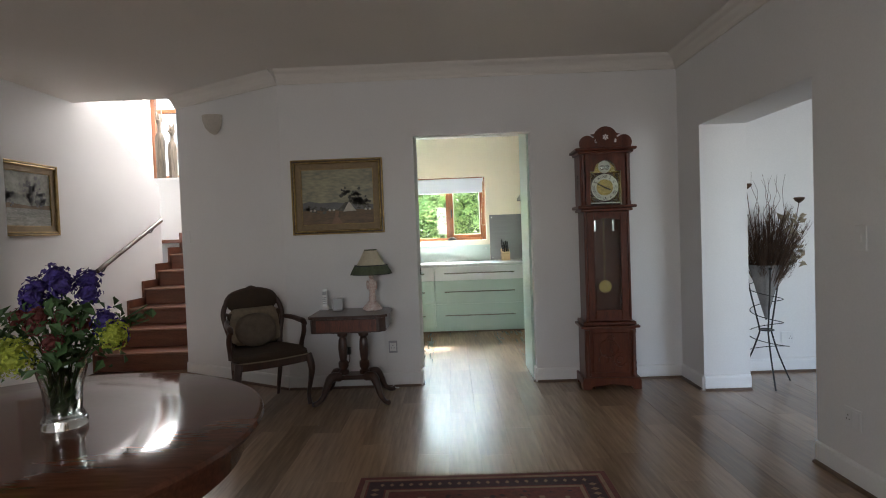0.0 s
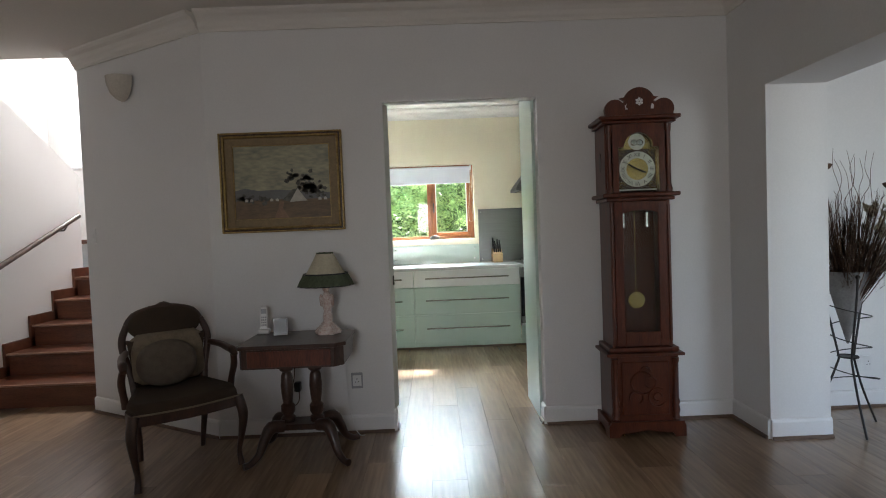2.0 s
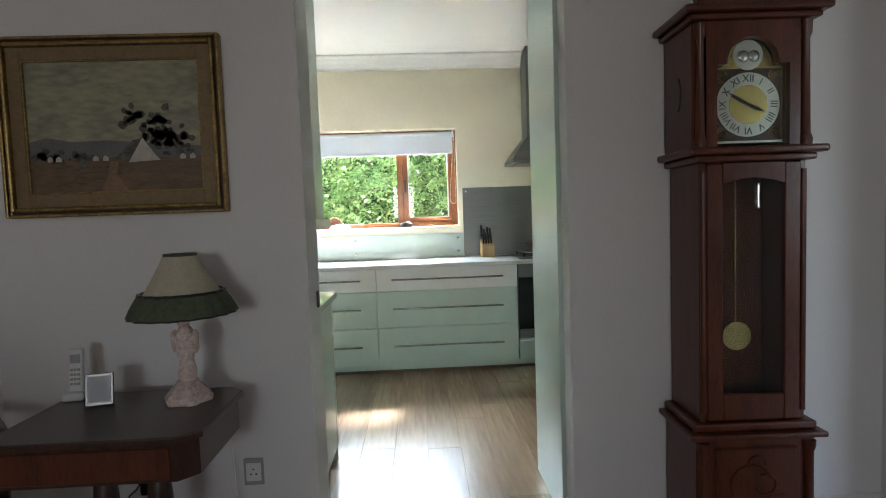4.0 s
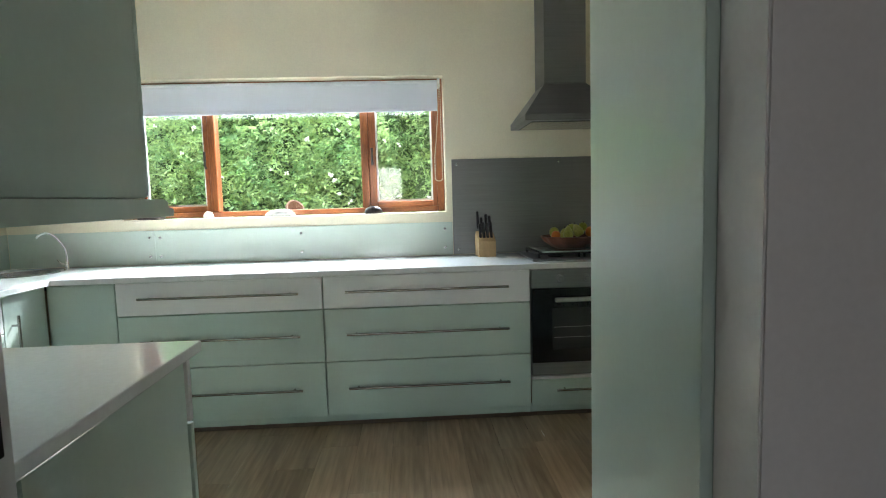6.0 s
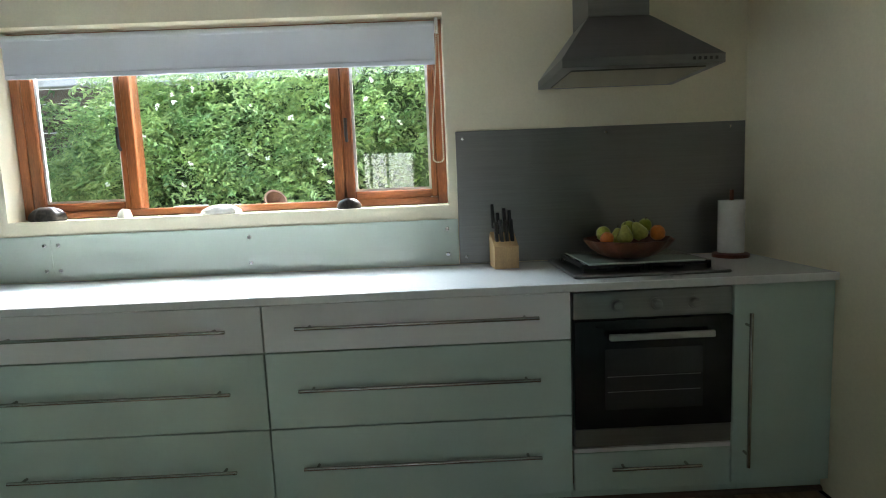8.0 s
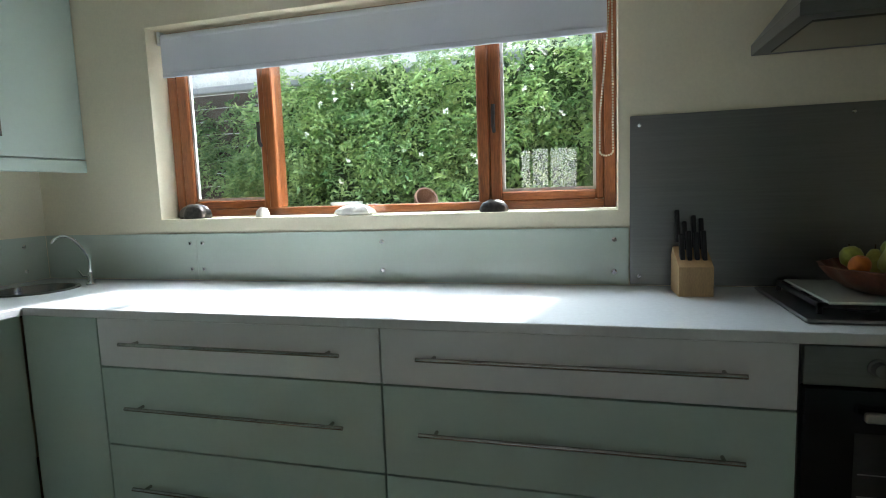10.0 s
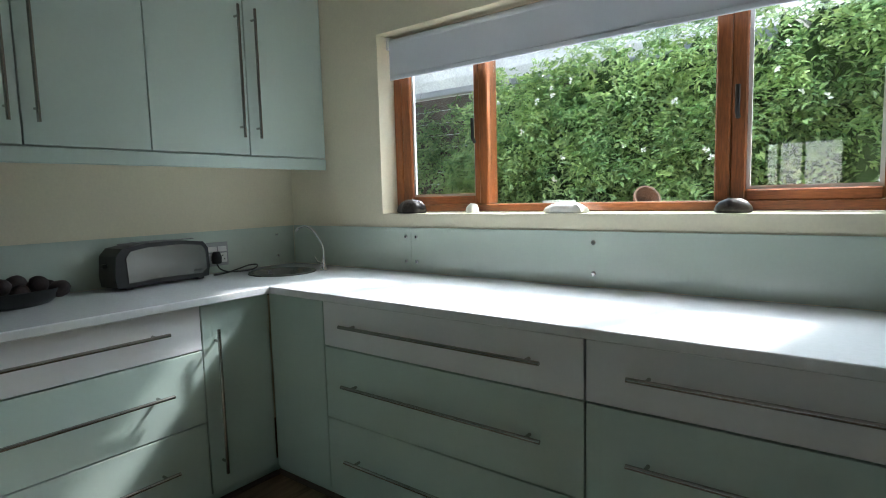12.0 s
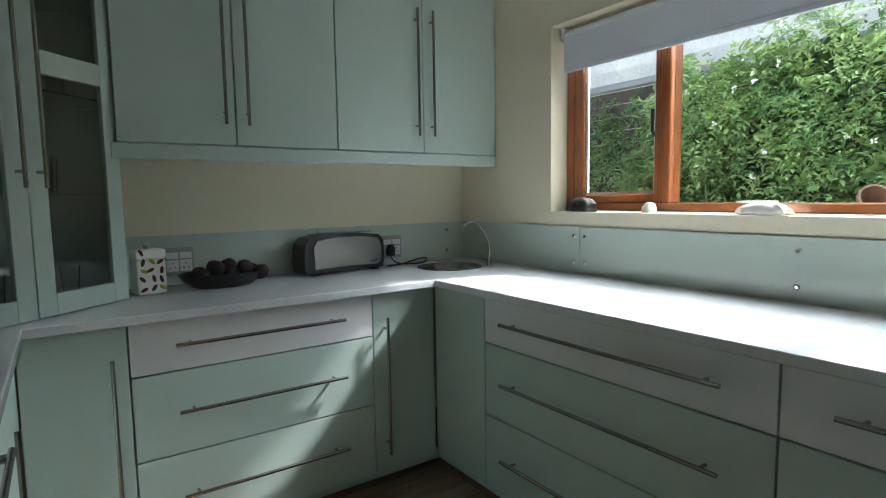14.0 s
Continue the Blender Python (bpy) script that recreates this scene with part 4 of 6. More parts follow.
bowl = thing("fruit_bowl", pose(1.655, 7.56, 0.9542), "carved dark red wooden bowl on the hob", "bowl")
part("bowl", lathe(bmesh.new(), [(0.08, 0.0), (0.11, 0.012), (0.155, 0.042), (0.182, 0.076), (0.174, 0.078), (0.148, 0.048), (0.10, 0.022), (0.03, 0.018)], sides=48, wave=0.035, waves=12), BOWLWOOD, bowl, smooth=50)
for nm, mt, x, y, z, r0_, lb in (("apple", APPLE, -0.09, 0.02, 0.10, 0.04, "green apple in the wooden bowl"), ("pear", PEAR, -0.03, -0.06, 0.092, 0.042, "yellow-green pear in the wooden bowl"),
                               ("apple", APPLE, 0.03, 0.05, 0.115, 0.042, "green apple in the wooden bowl"), ("pear", PEAR, 0.05, -0.04, 0.105, 0.043, "yellow-green pear in the wooden bowl"),
                               ("orange", ORANGE, 0.115, -0.03, 0.10, 0.04, "bright orange in the wooden bowl"), ("orange", ORANGE, -0.11, -0.05, 0.085, 0.036, "bright orange in the wooden bowl"), ("apple", APPLE, 0.09, 0.05, 0.125, 0.037, "green apple in the wooden bowl"), ("pear", PEAR, -0.03, 0.04, 0.07, 0.045, "yellow-green pear in the wooden bowl")):
    r = r0_ * 0.76
    f = thing(nm, pose(1.655 + x, 7.56 + y, 0.9542 + z - r * 0.9, rng.uniform(-25, 25), rng.uniform(-25, 25), 0), lb, nm, "fruit in the bowl")
    prof = [(0.1, 0.06), (0.6, 0.02), (0.95, 0.4), (1.0, 0.95), (0.86, 1.5), (0.5, 1.85), (0.15, 1.83), (0.05, 1.72)] if nm != "pear" else [(0.1, 0.04), (0.6, 0.05), (0.98, 0.5), (0.96, 1.0), (0.7, 1.6), (0.5, 2.0), (0.3, 2.3), (0.06, 2.36)]
    part("flesh", lathe(bmesh.new(), [(a * r, z * r) for a, z in prof], sides=16), mt, f, smooth=60)
    if nm != "orange":
        part("stalk", tube(bmesh.new(), [(0, 0, prof[-1][1] * r - 0.004), (0.003, 0.002, prof[-1][1] * r + 0.014)], 0.0017, 5), DRIED, f)
pt = thing("paper_towel_holder", pose(2.215, 7.78, 0.901), "white paper towel roll on an upright wooden holder", "paper towel")
part("base", lathe(bmesh.new(), [(0.08, 0), (0.08, 0.015), (0.07, 0.02)], sides=24), BOWLWOOD, pt, smooth=40)
part("pole", tube(bmesh.new(), [(0, 0, 0.02), (0, 0, 0.31)], 0.009, 10), BOWLWOOD, pt)
part("roll", lathe(bmesh.new(), [(0.02, 0.022), (0.056, 0.022), (0.057, 0.262), (0.02, 0.262)], sides=28), PAPER, pt, smooth=40)

# west counter
to = thing("toaster", pose(-1.79, 6.85, 0.901, 0, 0, 96), "long-slot black and steel toaster on the worktop", "toaster")
part("body", prism(bmesh.new(), [(0.0, 0.012), (0.44, 0.012), (0.45, 0.06), (0.445, 0.15), (0.42, 0.182), (0.30, 0.198), (0.14, 0.198), (0.03, 0.182), (0.0, 0.15), (-0.008, 0.06)], "y", -0.06, 0.075), BLACK, to, smooth=30)
part("side_plate", prism(bmesh.new(), [(0.045, 0.03), (0.20, 0.036), (0.40, 0.03), (0.428, 0.05), (0.425, 0.14), (0.405, 0.166), (0.30, 0.18), (0.14, 0.18), (0.06, 0.168), (0.04, 0.14)], "y", -0.066, -0.0601), SINK_STEEL, to, "brushed steel side plate")
part("slot", B(0.05, -0.018, 0.196, 0.40, 0.018, 0.2, bevel=0.001), STEEL, to)
part("lever", B(-0.03, -0.012, 0.10, -0.008, 0.02, 0.118, bevel=0.004), BLACK, to)
for x in (0.04, 0.39):
    part("foot", B(x, -0.05, 0, x + 0.03, 0.05, 0.013), BLACK, to)
part("name_plate", B(0.36, -0.0668, 0.045, 0.40, -0.0661, 0.052), BLACK, to)


def socket(m, w, h, label, plates, mat=PLASTIC_GREY):
    """A wall socket plate; local x to the right, z up, front at -y."""
    s = thing("wall_socket", m, label, "socket")
    part("plate", B(-w / 2, -0.008, -h / 2, w / 2, -0.0005, h / 2, bevel=0.004, seg=2), mat, s)
    for x0, z0, x1, z1, kind in plates:
        p = part("module", B(x0, -0.011, z0, x1, -0.0085, z1, bevel=0.001), PLASTIC_WHITE, s)
        if kind:
            cx, cz = (x0 + x1) / 2, (z0 + z1) / 2
            for dx, dz in ((0, 0.011), (-0.010, -0.008), (0.010, -0.008)):
                part("pin_hole", B(cx + dx - 0.003, -0.0116, cz + dz - 0.003, cx + dx + 0.003, -0.0109, cz + dz + 0.003), BLACK, p)
    return s


PL4 = ((-0.052, 0.012, -0.003, 0.04, 0), (0.003, 0.012, 0.052, 0.04, 0), (-0.052, -0.045, -0.003, 0.005, 1), (0.003, -0.045, 0.052, 0.005, 1))
socket(pose(KW + 0.010, 6.335, 1.005, 0, 0, 90), 0.125, 0.125, "grey wall socket with white switches above the worktop", PL4)
socket(pose(KW + 0.010, 7.42, 1.0, 0, 0, 90), 0.125, 0.125, "grey wall socket with a black plug", PL4)
pg = thing("power_plug", pose(KW + 0.022, 7.40, 0.985, 0, 0, 90), "black power plug with a looping cable to the toaster", "plug")
part("plug", lathe(bmesh.new(), [(0.012, -0.035), (0.024, -0.03), (0.026, 0.005), (0.016, 0.03)], 0, -0.02, 14), BLACK, pg, smooth=40)
part("cable", tube(bmesh.new(), [(0, -0.02, -0.03), (0.01, -0.03, -0.06), (0.05, -0.05, -0.078), (0.14, -0.09, -0.079), (0.20, -0.07, -0.07), (0.22, -0.04, -0.06), (0.18, -0.03, -0.06), (0.10, -0.05, -0.07), (0.02, -0.07, -0.079), (-0.06, -0.09, -0.079)], 0.0038, 6), BLACK, pg, smooth=60)

dish = thing("dark_fruit_dish", pose(-1.725, 6.48, 0.901, 0, 0, 94), "dark oval dish heaped with brown fruit", "dish")
part("dish", lathe(bmesh.new(), [(0.10, 0), (0.125, 0.006), (0.165, 0.034), (0.185, 0.062), (0.180, 0.064), (0.155, 0.034), (0.11, 0.014), (0.03, 0.012)], sides=48, flat=0.66), BLACK, dish, smooth=50)
rng.seed(21)
for i in range(10):
    x, y, z = -0.10 + 0.23 * (i % 5) / 4 + rng.uniform(-0.01, 0.01), (-0.035 if i < 5 else 0.035) + rng.uniform(-0.01, 0.01), 0.062 + (0.026 if i in (1, 3, 6, 7) else 0)
    f = thing("avocado", pose(-1.725 - y, 6.49 + x, 0.901 + z - 0.01, 70, rng.uniform(-40, 40), rng.uniform(0, 180)), "dark brown round fruit in the dish", "fruit", "fruit in the dish")
    b = bmesh.new()
    blob(b, (0, 0, 0.012), (0.033, 0.033, 0.038), 14, 0.12)
    part("skin", b, CORK, f, smooth=60)
tin = thing("storage_tin", pose(-1.735, 6.19, 0.901, 0, 0, 100) @ Matrix.Scale(1.2, 4), "white square storage jar painted with chillies and beans", "jar")
part("body", B(-0.045, -0.045, 0, 0.045, 0.045, 0.115, bevel=0.006, seg=2), SHELL_WHITE, tin)
lid = part("lid", B(-0.047, -0.047, 0.117, 0.047, 0.047, 0.15, bevel=0.008, seg=2), SHELL_WHITE, tin)
part("lid_knob", lathe(bmesh.new(), [(0.006, 0.15), (0.012, 0.158), (0.012, 0.166), (0.005, 0.170)], sides=14), PLASTIC_GREY, lid, smooth=40)
for i in range(13):
    x, z, mt = (-0.03, 0.0, 0.03)[i % 3] + rng.uniform(-0.006, 0.006), 0.02 + 0.03 * (i // 3) + rng.uniform(-0.004, 0.004), (RUSSET, BLACK, APPLE, RUSSET)[i % 4]
    b = bmesh.new()
    blob(b, (0, 0, 0), (0.006, 0.0016, 0.013), 8)
    bmesh.ops.transform(b, matrix=pose(x, -0.0465 if z > 0.118 else -0.0452, z, 0, rng.uniform(-70, 70), 0), verts=b.verts)
    part("painted_motif", b, mt, tin)

sink = thing("round_sink", pose(-1.60, 7.60, 0.901), "small round stainless steel sink set in the worktop corner", "sink")
part("basin", lathe(bmesh.new(), [(0.172, 0.0), (0.170, 0.005), (0.152, 0.006), (0.146, 0.0), (0.140, -0.06), (0.120, -0.10), (0.03, -0.112), (0.002, -0.112)], sides=40, caps=False), SINK_STEEL, sink, "polished steel bowl", 40)
part("drain", lathe(bmesh.new(), [(0.03, -0.1118), (0.03, -0.109), (0.02, -0.1085)], sides=20), CHROME, sink)
tap = thing("filter_tap", pose(-1.45, 7.75, 0.901), "slim chrome swan-neck tap beside the round sink", "tap")
part("base", lathe(bmesh.new(), [(0.022, 0), (0.022, 0.006), (0.014, 0.012), (0.012, 0.05), (0.008, 0.06)], sides=18), CHROME, tap, smooth=40)
part("spout", tube(bmesh.new(), [(0, 0, 0.055), (0.0, 0.0, 0.12), (-0.02, -0.01, 0.17), (-0.045, -0.03, 0.215), (-0.075, -0.05, 0.235), (-0.105, -0.07, 0.225), (-0.118, -0.08, 0.205)], 0.0068, 10), CHROME, tap, smooth=60)
part("lever", tube(bmesh.new(), [(0.01, 0, 0.035), (-0.03, -0.015, 0.045), (-0.045, -0.02, 0.07)], 0.005, 8), CHROME, tap, smooth=60)


def glassware(p, h, r):
    g = thing("drinking_glass", p, "clear drinking glass on a cabinet shelf", "glass", "glasses in the cabinet")
    part("glass", lathe(bmesh.new(), [(r * 0.75, 0), (r, h), (r - 0.002, h), (r * 0.75 - 0.002, 0.006), (0.002, 0.006)], sides=20), VASE_GLASS, g, smooth=40)


base = pose(P0.x, P0.y, 0.9, 0, 0, ang)
for i in range(12):
    z = (0.031, 0.407, 0.747)[i % 3]
    q = base @ Vector((0.12 + 0.075 * (i // 3) + (0.012 if i % 2 else 0), -0.14 - 0.05 * (i % 2), z))
    glassware(pose(q.x, q.y, q.z), 0.11 + 0.02 * (i % 3), 0.032)
strike = thing("door_catch", pose(DL + 0.020, 4.955, 0.985), "dark metal catch plate on the doorway side", "catch")
part("plate", B(0.0005, -0.014, -0.032, 0.008, 0.014, 0.032, bevel=0.002), IRON, strike)

# ---- hall: longcase clock ----
def text_bm(word, size, depth=0.0006):
    """Lettering in the built-in font as a mesh in the x-z plane, facing -y."""
    c = bpy.data.curves.new("lettering", "FONT")
    c.body, c.size, c.extrude, c.align_x, c.align_y = word, size, depth, "CENTER", "CENTER"
    o = bpy.data.objects.new("lettering", c)
    me = bpy.data.meshes.new_from_object(o)
    bm = bmesh.new()
    bm.from_mesh(me)
    bpy.data.objects.remove(o)
    bpy.data.meshes.remove(me)
    bpy.data.curves.remove(c)
    bmesh.ops.transform(bm, matrix=pose(0, 0, 0, 90, 0, 0), verts=bm.verts)
    return bm


def disc(bm, x, y, z, r, d, sides=32):
    """A disc facing -y."""
    b = lathe(bmesh.new(), [(r, 0), (r, d)], sides=sides)
    bmesh.ops.transform(b, matrix=pose(x, y, z, 90, 0, 0), verts=b.verts)
    me = bpy.data.meshes.new("tmp")
    b.to_mesh(me)
    b.free()
    bm.from_mesh(me)
    bpy.data.meshes.remove(me)
    return bm


def arc(cx, cz, r, a0, a1, n=10):
    return [(cx + r * math.cos(radians(a0 + (a1 - a0) * k / n)), cz + r * math.sin(radians(a0 + (a1 - a0) * k / n))) for k in range(n + 1)]


def longcase_clock():
    c = thing("longcase_clock", pose(1.69, 4.865, 0, 0, 0, -2), "tall red mahogany longcase clock with a brass and silvered dial", "clock")
    F = -0.265      # front plane of the base, back at 0
    foot = [(-0.2325, 0.0), (-0.17, 0.0), (-0.155, 0.025), (-0.06, 0.035), (0, 0.045), (0.06, 0.035), (0.155, 0.025), (0.17, 0.0), (0.2325, 0.0), (0.2325, 0.07), (0.215, 0.095), (-0.215, 0.095), (-0.2325, 0.07)]
    part("plinth", prism(bmesh.new(), foot, "y", F - 0.02, F), MAHOGANY, c)
    for s in (-1, 1):
        part("plinth_side", prism(bmesh.new(), [(F, 0), (F + 0.06, 0), (F + 0.08, 0.03), (-0.06, 0.03), (-0.04, 0), (0, 0), (0, 0.09), (F, 0.09)], "x", s * 0.2125, s * 0.2325), MAHOGANY, c)
    part("base_case", B(-0.205, F + 0.01, 0.06, 0.205, -0.002, 0.50, bevel=0.003), MAHOGANY, c)
    part("base_panel", B(-0.145, F - 0.002, 0.13, 0.145, F + 0.012, 0.46, bevel=0.006), MAHOGANY, c, "carved raised panel")
    carv = bmesh.new()
    for cx, cz, r, a0, a1 in ((-0.02, 0.33, 0.07, 20, 300), (0.03, 0.33, 0.035, 200, 480), (0.07, 0.24, 0.055, 60, 330), (-0.06, 0.24, 0.04, -60, 200), (0.07, 0.24, 0.025, 0, 280), (0.0, 0.40, 0.03, 0, 200)):
        tube(carv, [(x, F - 0.003, z) for x, z in arc(cx, cz, r, a0, a1, 18)], 0.0055, 6)
    part("carving", carv, MAHOGANY, c, "carved scrolling leaves", 60)
    for s in (-1, 1):
        col = [(0.018, 0.10), (0.024, 0.11), (0.018, 0.13), (0.024, 0.16), (0.018, 0.19), (0.024, 0.21), (0.016, 0.24), (0.016, 0.44), (0.022, 0.46), (0.022, 0.48)]
        part("quarter_column", lathe(bmesh.new(), col, s * 0.183, F + 0.006, 14), MAHOGANY, c, smooth=40)
    part("base_moulding", B(-0.235, F - 0.022, 0.495, 0.235, 0.0, 0.515, bevel=0.006, seg=2), MAHOGANY, c)
    part("base_moulding", B(-0.212, F + 0.004, 0.516, 0.212, 0.0, 0.545, bevel=0.008, seg=2), MAHOGANY, c)
    W = -0.235
    for s in (-1, 1):
        part("trunk_side", B(min(s * 0.16, s * 0.182), W, 0.545, max(s * 0.16, s * 0.182), -0.002, 1.44, bevel=0.002), MAHOGANY, c)
    part("trunk_back", B(-0.16, -0.02, 0.545, 0.16, -0.002, 1.44), MAHOGANY, c)
    door = part("trunk_door", B(-0.16, W - 0.012, 0.55, -0.105, W + 0.012, 1.435, bevel=0.004), MAHOGANY, c, "long glazed trunk door")
    part("door_stile", B(0.105, W - 0.012, 0.55, 0.16, W + 0.012, 1.435, bevel=0.004), MAHOGANY, door)
    part("door_rail", B(-0.105, W - 0.012, 0.55, 0.105, W + 0.012, 0.64, bevel=0.004), MAHOGANY, door)
    part("door_rail", prism(bmesh.new(), [(-0.105, 1.435), (-0.105, 1.365)] + [(x, 1.365 + 0.02 * (1 - (x / 0.105) ** 2)) for x in (-0.07, -0.035, 0, 0.035, 0.07)] + [(0.105, 1.365), (0.105, 1.435)], "y", W - 0.012, W + 0.012), MAHOGANY, door)
    g = part("pane", B(-0.11, W - 0.002, 0.63, 0.11, W + 0.001, 1.39), SMOKE_GLASS, door)
    g.visible_shadow = False
    part("door_knob", lathe(bmesh.new(), [(0.005, 0), (0.009, 0.005), (0.005, 0.012)], -0.135, W - 0.02, 10), BRASS, door)
    for s in (-1, 1):
        part("reeded_column", tube(bmesh.new(), [(s * 0.171, W - 0.005, 0.58), (s * 0.171, W - 0.005, 1.41)], 0.010, 10), MAHOGANY, c, smooth=40)
    part("pendulum_rod", B(-0.0025, -0.128, 0.82, 0.0025, -0.126, 1.40), GOLD, c)
    part("pendulum_bob", disc(bmesh.new(), 0.0, -0.125, 0.82, 0.052, 0.012), BRASS, c, "polished brass bob", 40)
    for x in (-0.075, 0.075):
        part("weight", tube(bmesh.new(), [(x, -0.14, 1.28), (x, -0.14, 1.37)], 0.014, 14), CHROME, c, "polished weight", 40)
    part("hood_moulding", B(-0.205, F + 0.002, 1.44, 0.205, 0.0, 1.462, bevel=0.006, seg=2), MAHOGANY, c)
    part("hood_moulding", B(-0.232, F - 0.022, 1.463, 0.232, 0.0, 1.488, bevel=0.008, seg=2), MAHOGANY, c)
    # hood
    H = -0.255
    for s in (-1, 1):
        part("hood_side", B(min(s * 0.175, s * 0.20), H + 0.03, 1.488, max(s * 0.175, s * 0.20), -0.002, 1.905, bevel=0.002), MAHOGANY, c)
        cut = prism(bmesh.new(), [(x * 0.4 - 0.12, z) for x, z in arc(0, 1.69, 0.06, 0, 360, 16)[:-1]], "x", s * 0.2005, s * 0.2025)
        part("side_fret", cut, DARKWOOD, c, "pierced sound fret")
        col = [(0.020, 1.49), (0.022, 1.51), (0.015, 1.53), (0.013, 1.70), (0.012, 1.84), (0.018, 1.86), (0.02, 1.90)]
        part("hood_column", lathe(bmesh.new(), col, s * 0.178, H + 0.016, 14), MAHOGANY, c, smooth=40)
    part("hood_back", B(-0.175, -0.03, 1.488, 0.175, -0.002, 1.905), DARKWOOD, c)
    part("hood_arch", prism(bmesh.new(), [(-0.158, 1.49), (-0.122, 1.49), (-0.122, 1.765)] + arc(0, 1.765, 0.088, 180, 0, 14) + [(0.122, 1.765), (0.122, 1.49), (0.158, 1.49), (0.158, 1.905), (-0.158, 1.905)], "y", H + 0.012, H + 0.04), MAHOGANY, c)
    D = H + 0.05
    part("dial_plate", prism(bmesh.new(), [(-0.12, 1.505), (0.12, 1.505), (0.12, 1.762)] + arc(0, 1.762, 0.086, 0, 180, 14) + [(-0.12, 1.762)], "y", D, D + 0.004), BRASS, c, "engraved brass dial plate")
    part("spandrel_field", B(-0.112, D - 0.001, 1.513, 0.112, D - 0.0002, 1.754), DARKWOOD, c)
    part("dial_edge", B(-0.118, D - 0.004, 1.505, 0.118, D - 0.0012, 1.513, bevel=0.001), SILVER_DIAL, c)
    part("dial_edge", B(-0.118, D - 0.004, 1.754, 0.118, D - 0.0012, 1.762, bevel=0.001), BRASS, c)
    ring = part("chapter_ring", disc(bmesh.new(), 0, D - 0.0012, 1.634, 0.108, 0.003, 48), SILVER_DIAL, c, "silvered chapter ring with Roman numerals")
    part("dial_centre", disc(bmesh.new(), 0, D - 0.0044, 1.634, 0.066, 0.0012, 40), BRASS, c, "bright brass centre")
    for k, word in enumerate(("XII", "I", "II", "III", "IIII", "V", "VI", "VII", "VIII", "IX", "X", "XI")):
        t = text_bm(word, 0.034)
        bmesh.ops.transform(t, matrix=pose(0.087 * math.sin(radians(30 * k)), D - 0.0052, 1.634 + 0.087 * math.cos(radians(30 * k)), 0, 30 * k, 0), verts=t.verts)
        part("numeral", t, BLACK, ring)
    for a, l, w in ((115, 0.062, 0.006), (300, 0.088, 0.0045)):
        h = prism(bmesh.new(), [(-w / 2, -0.02), (w / 2, -0.02), (w, l * 0.55), (0, l), (-w, l * 0.55)], "y", -0.001, 0.0)
        bmesh.ops.transform(h, matrix=pose(0, D - 0.0075 - l * 0.02, 1.634, 0, a, 0), verts=h.verts)
        part("clock_hand", h, BLACK, c)
    part("moon_disc", disc(bmesh.new(), 0, D - 0.002, 1.80, 0.05, 0.003, 32), SILVER_DIAL, c, "silvered moon disc")
    for s in (-1, 1):
        b = bmesh.new()
        blob(b, (s * 0.018, D - 0.008, 1.795), (0.02, 0.005, 0.02), 12)
        part("moon_globe", b, CHROME, c, smooth=60)
    spd = bmesh.new()
    for sx in (-1, 1):
        for sz in (-1, 1):
            for r in (0.012, 0.02):
                tube(spd, [(x, D - 0.003, z) for x, z in arc(sx * 0.092, 1.634 + sz * 0.098, r, 0, 300, 10)], 0.0025, 5)
    part("spandrel", spd, BRASS, c, "cast brass corner scrolls", 60)
    g = part("hood_glass", B(-0.135, H + 0.018, 1.495, 0.135, H + 0.021, 1.85), SMOKE_GLASS, c)
    g.visible_shadow = False
    part("hood_cornice", B(-0.22, H - 0.01, 1.906, 0.22, 0.0, 1.925, bevel=0.006, seg=2), MAHOGANY, c)
    part("hood_cornice", B(-0.243, H - 0.035, 1.926, 0.243, 0.0, 1.95, bevel=0.008, seg=2), MAHOGANY, c)
    crest = [(-0.20, 1.95)] + arc(-0.145, 1.985, 0.062, 205, 40, 10) + [(-0.085, 2.035), (-0.115, 2.055), (-0.09, 2.058)] + arc(0, 2.02, 0.095, 155, 25, 12) + [(0.09, 2.058), (0.115, 2.055), (0.085, 2.035)] + arc(0.145, 1.985, 0.062, 140, -25, 10) + [(0.20, 1.95)]
    part("crest", prism(bmesh.new(), crest, "y", H - 0.02, H + 0.005), MAHOGANY, c, "scrolled swan-neck crest")
    star = bmesh.new()
    for k in range(6):
        q = prism(bmesh.new(), [(-0.003, 0.004), (0.003, 0.004), (0.008, 0.018), (0, 0.026), (-0.008, 0.018)], "y", H - 0.0225, H - 0.0202)
        bmesh.ops.transform(q, matrix=pose(0, 0, 2.03) @ pose(0, 0, 0, 0, 60 * k, 0), verts=q.verts)
        me = bpy.data.meshes.new("tmp")
        q.to_mesh(me)
        q.free()
        star.from_mesh(me)
        bpy.data.meshes.remove(me)
    for s in (-1, 1):
        part("pierced_drop", prism(bmesh.new(), [(s * 0.075 - 0.008, 1.985), (s * 0.075 + 0.008, 1.985), (s * 0.075 + s * 0.012, 2.005), (s * 0.075, 2.018), (s * 0.075 - 0.006, 2.0)], "y", H - 0.0225, H - 0.0202), WHITE, c)
    part("pierced_star", star, WHITE, c, "pierced star opening")


longcase_clock()


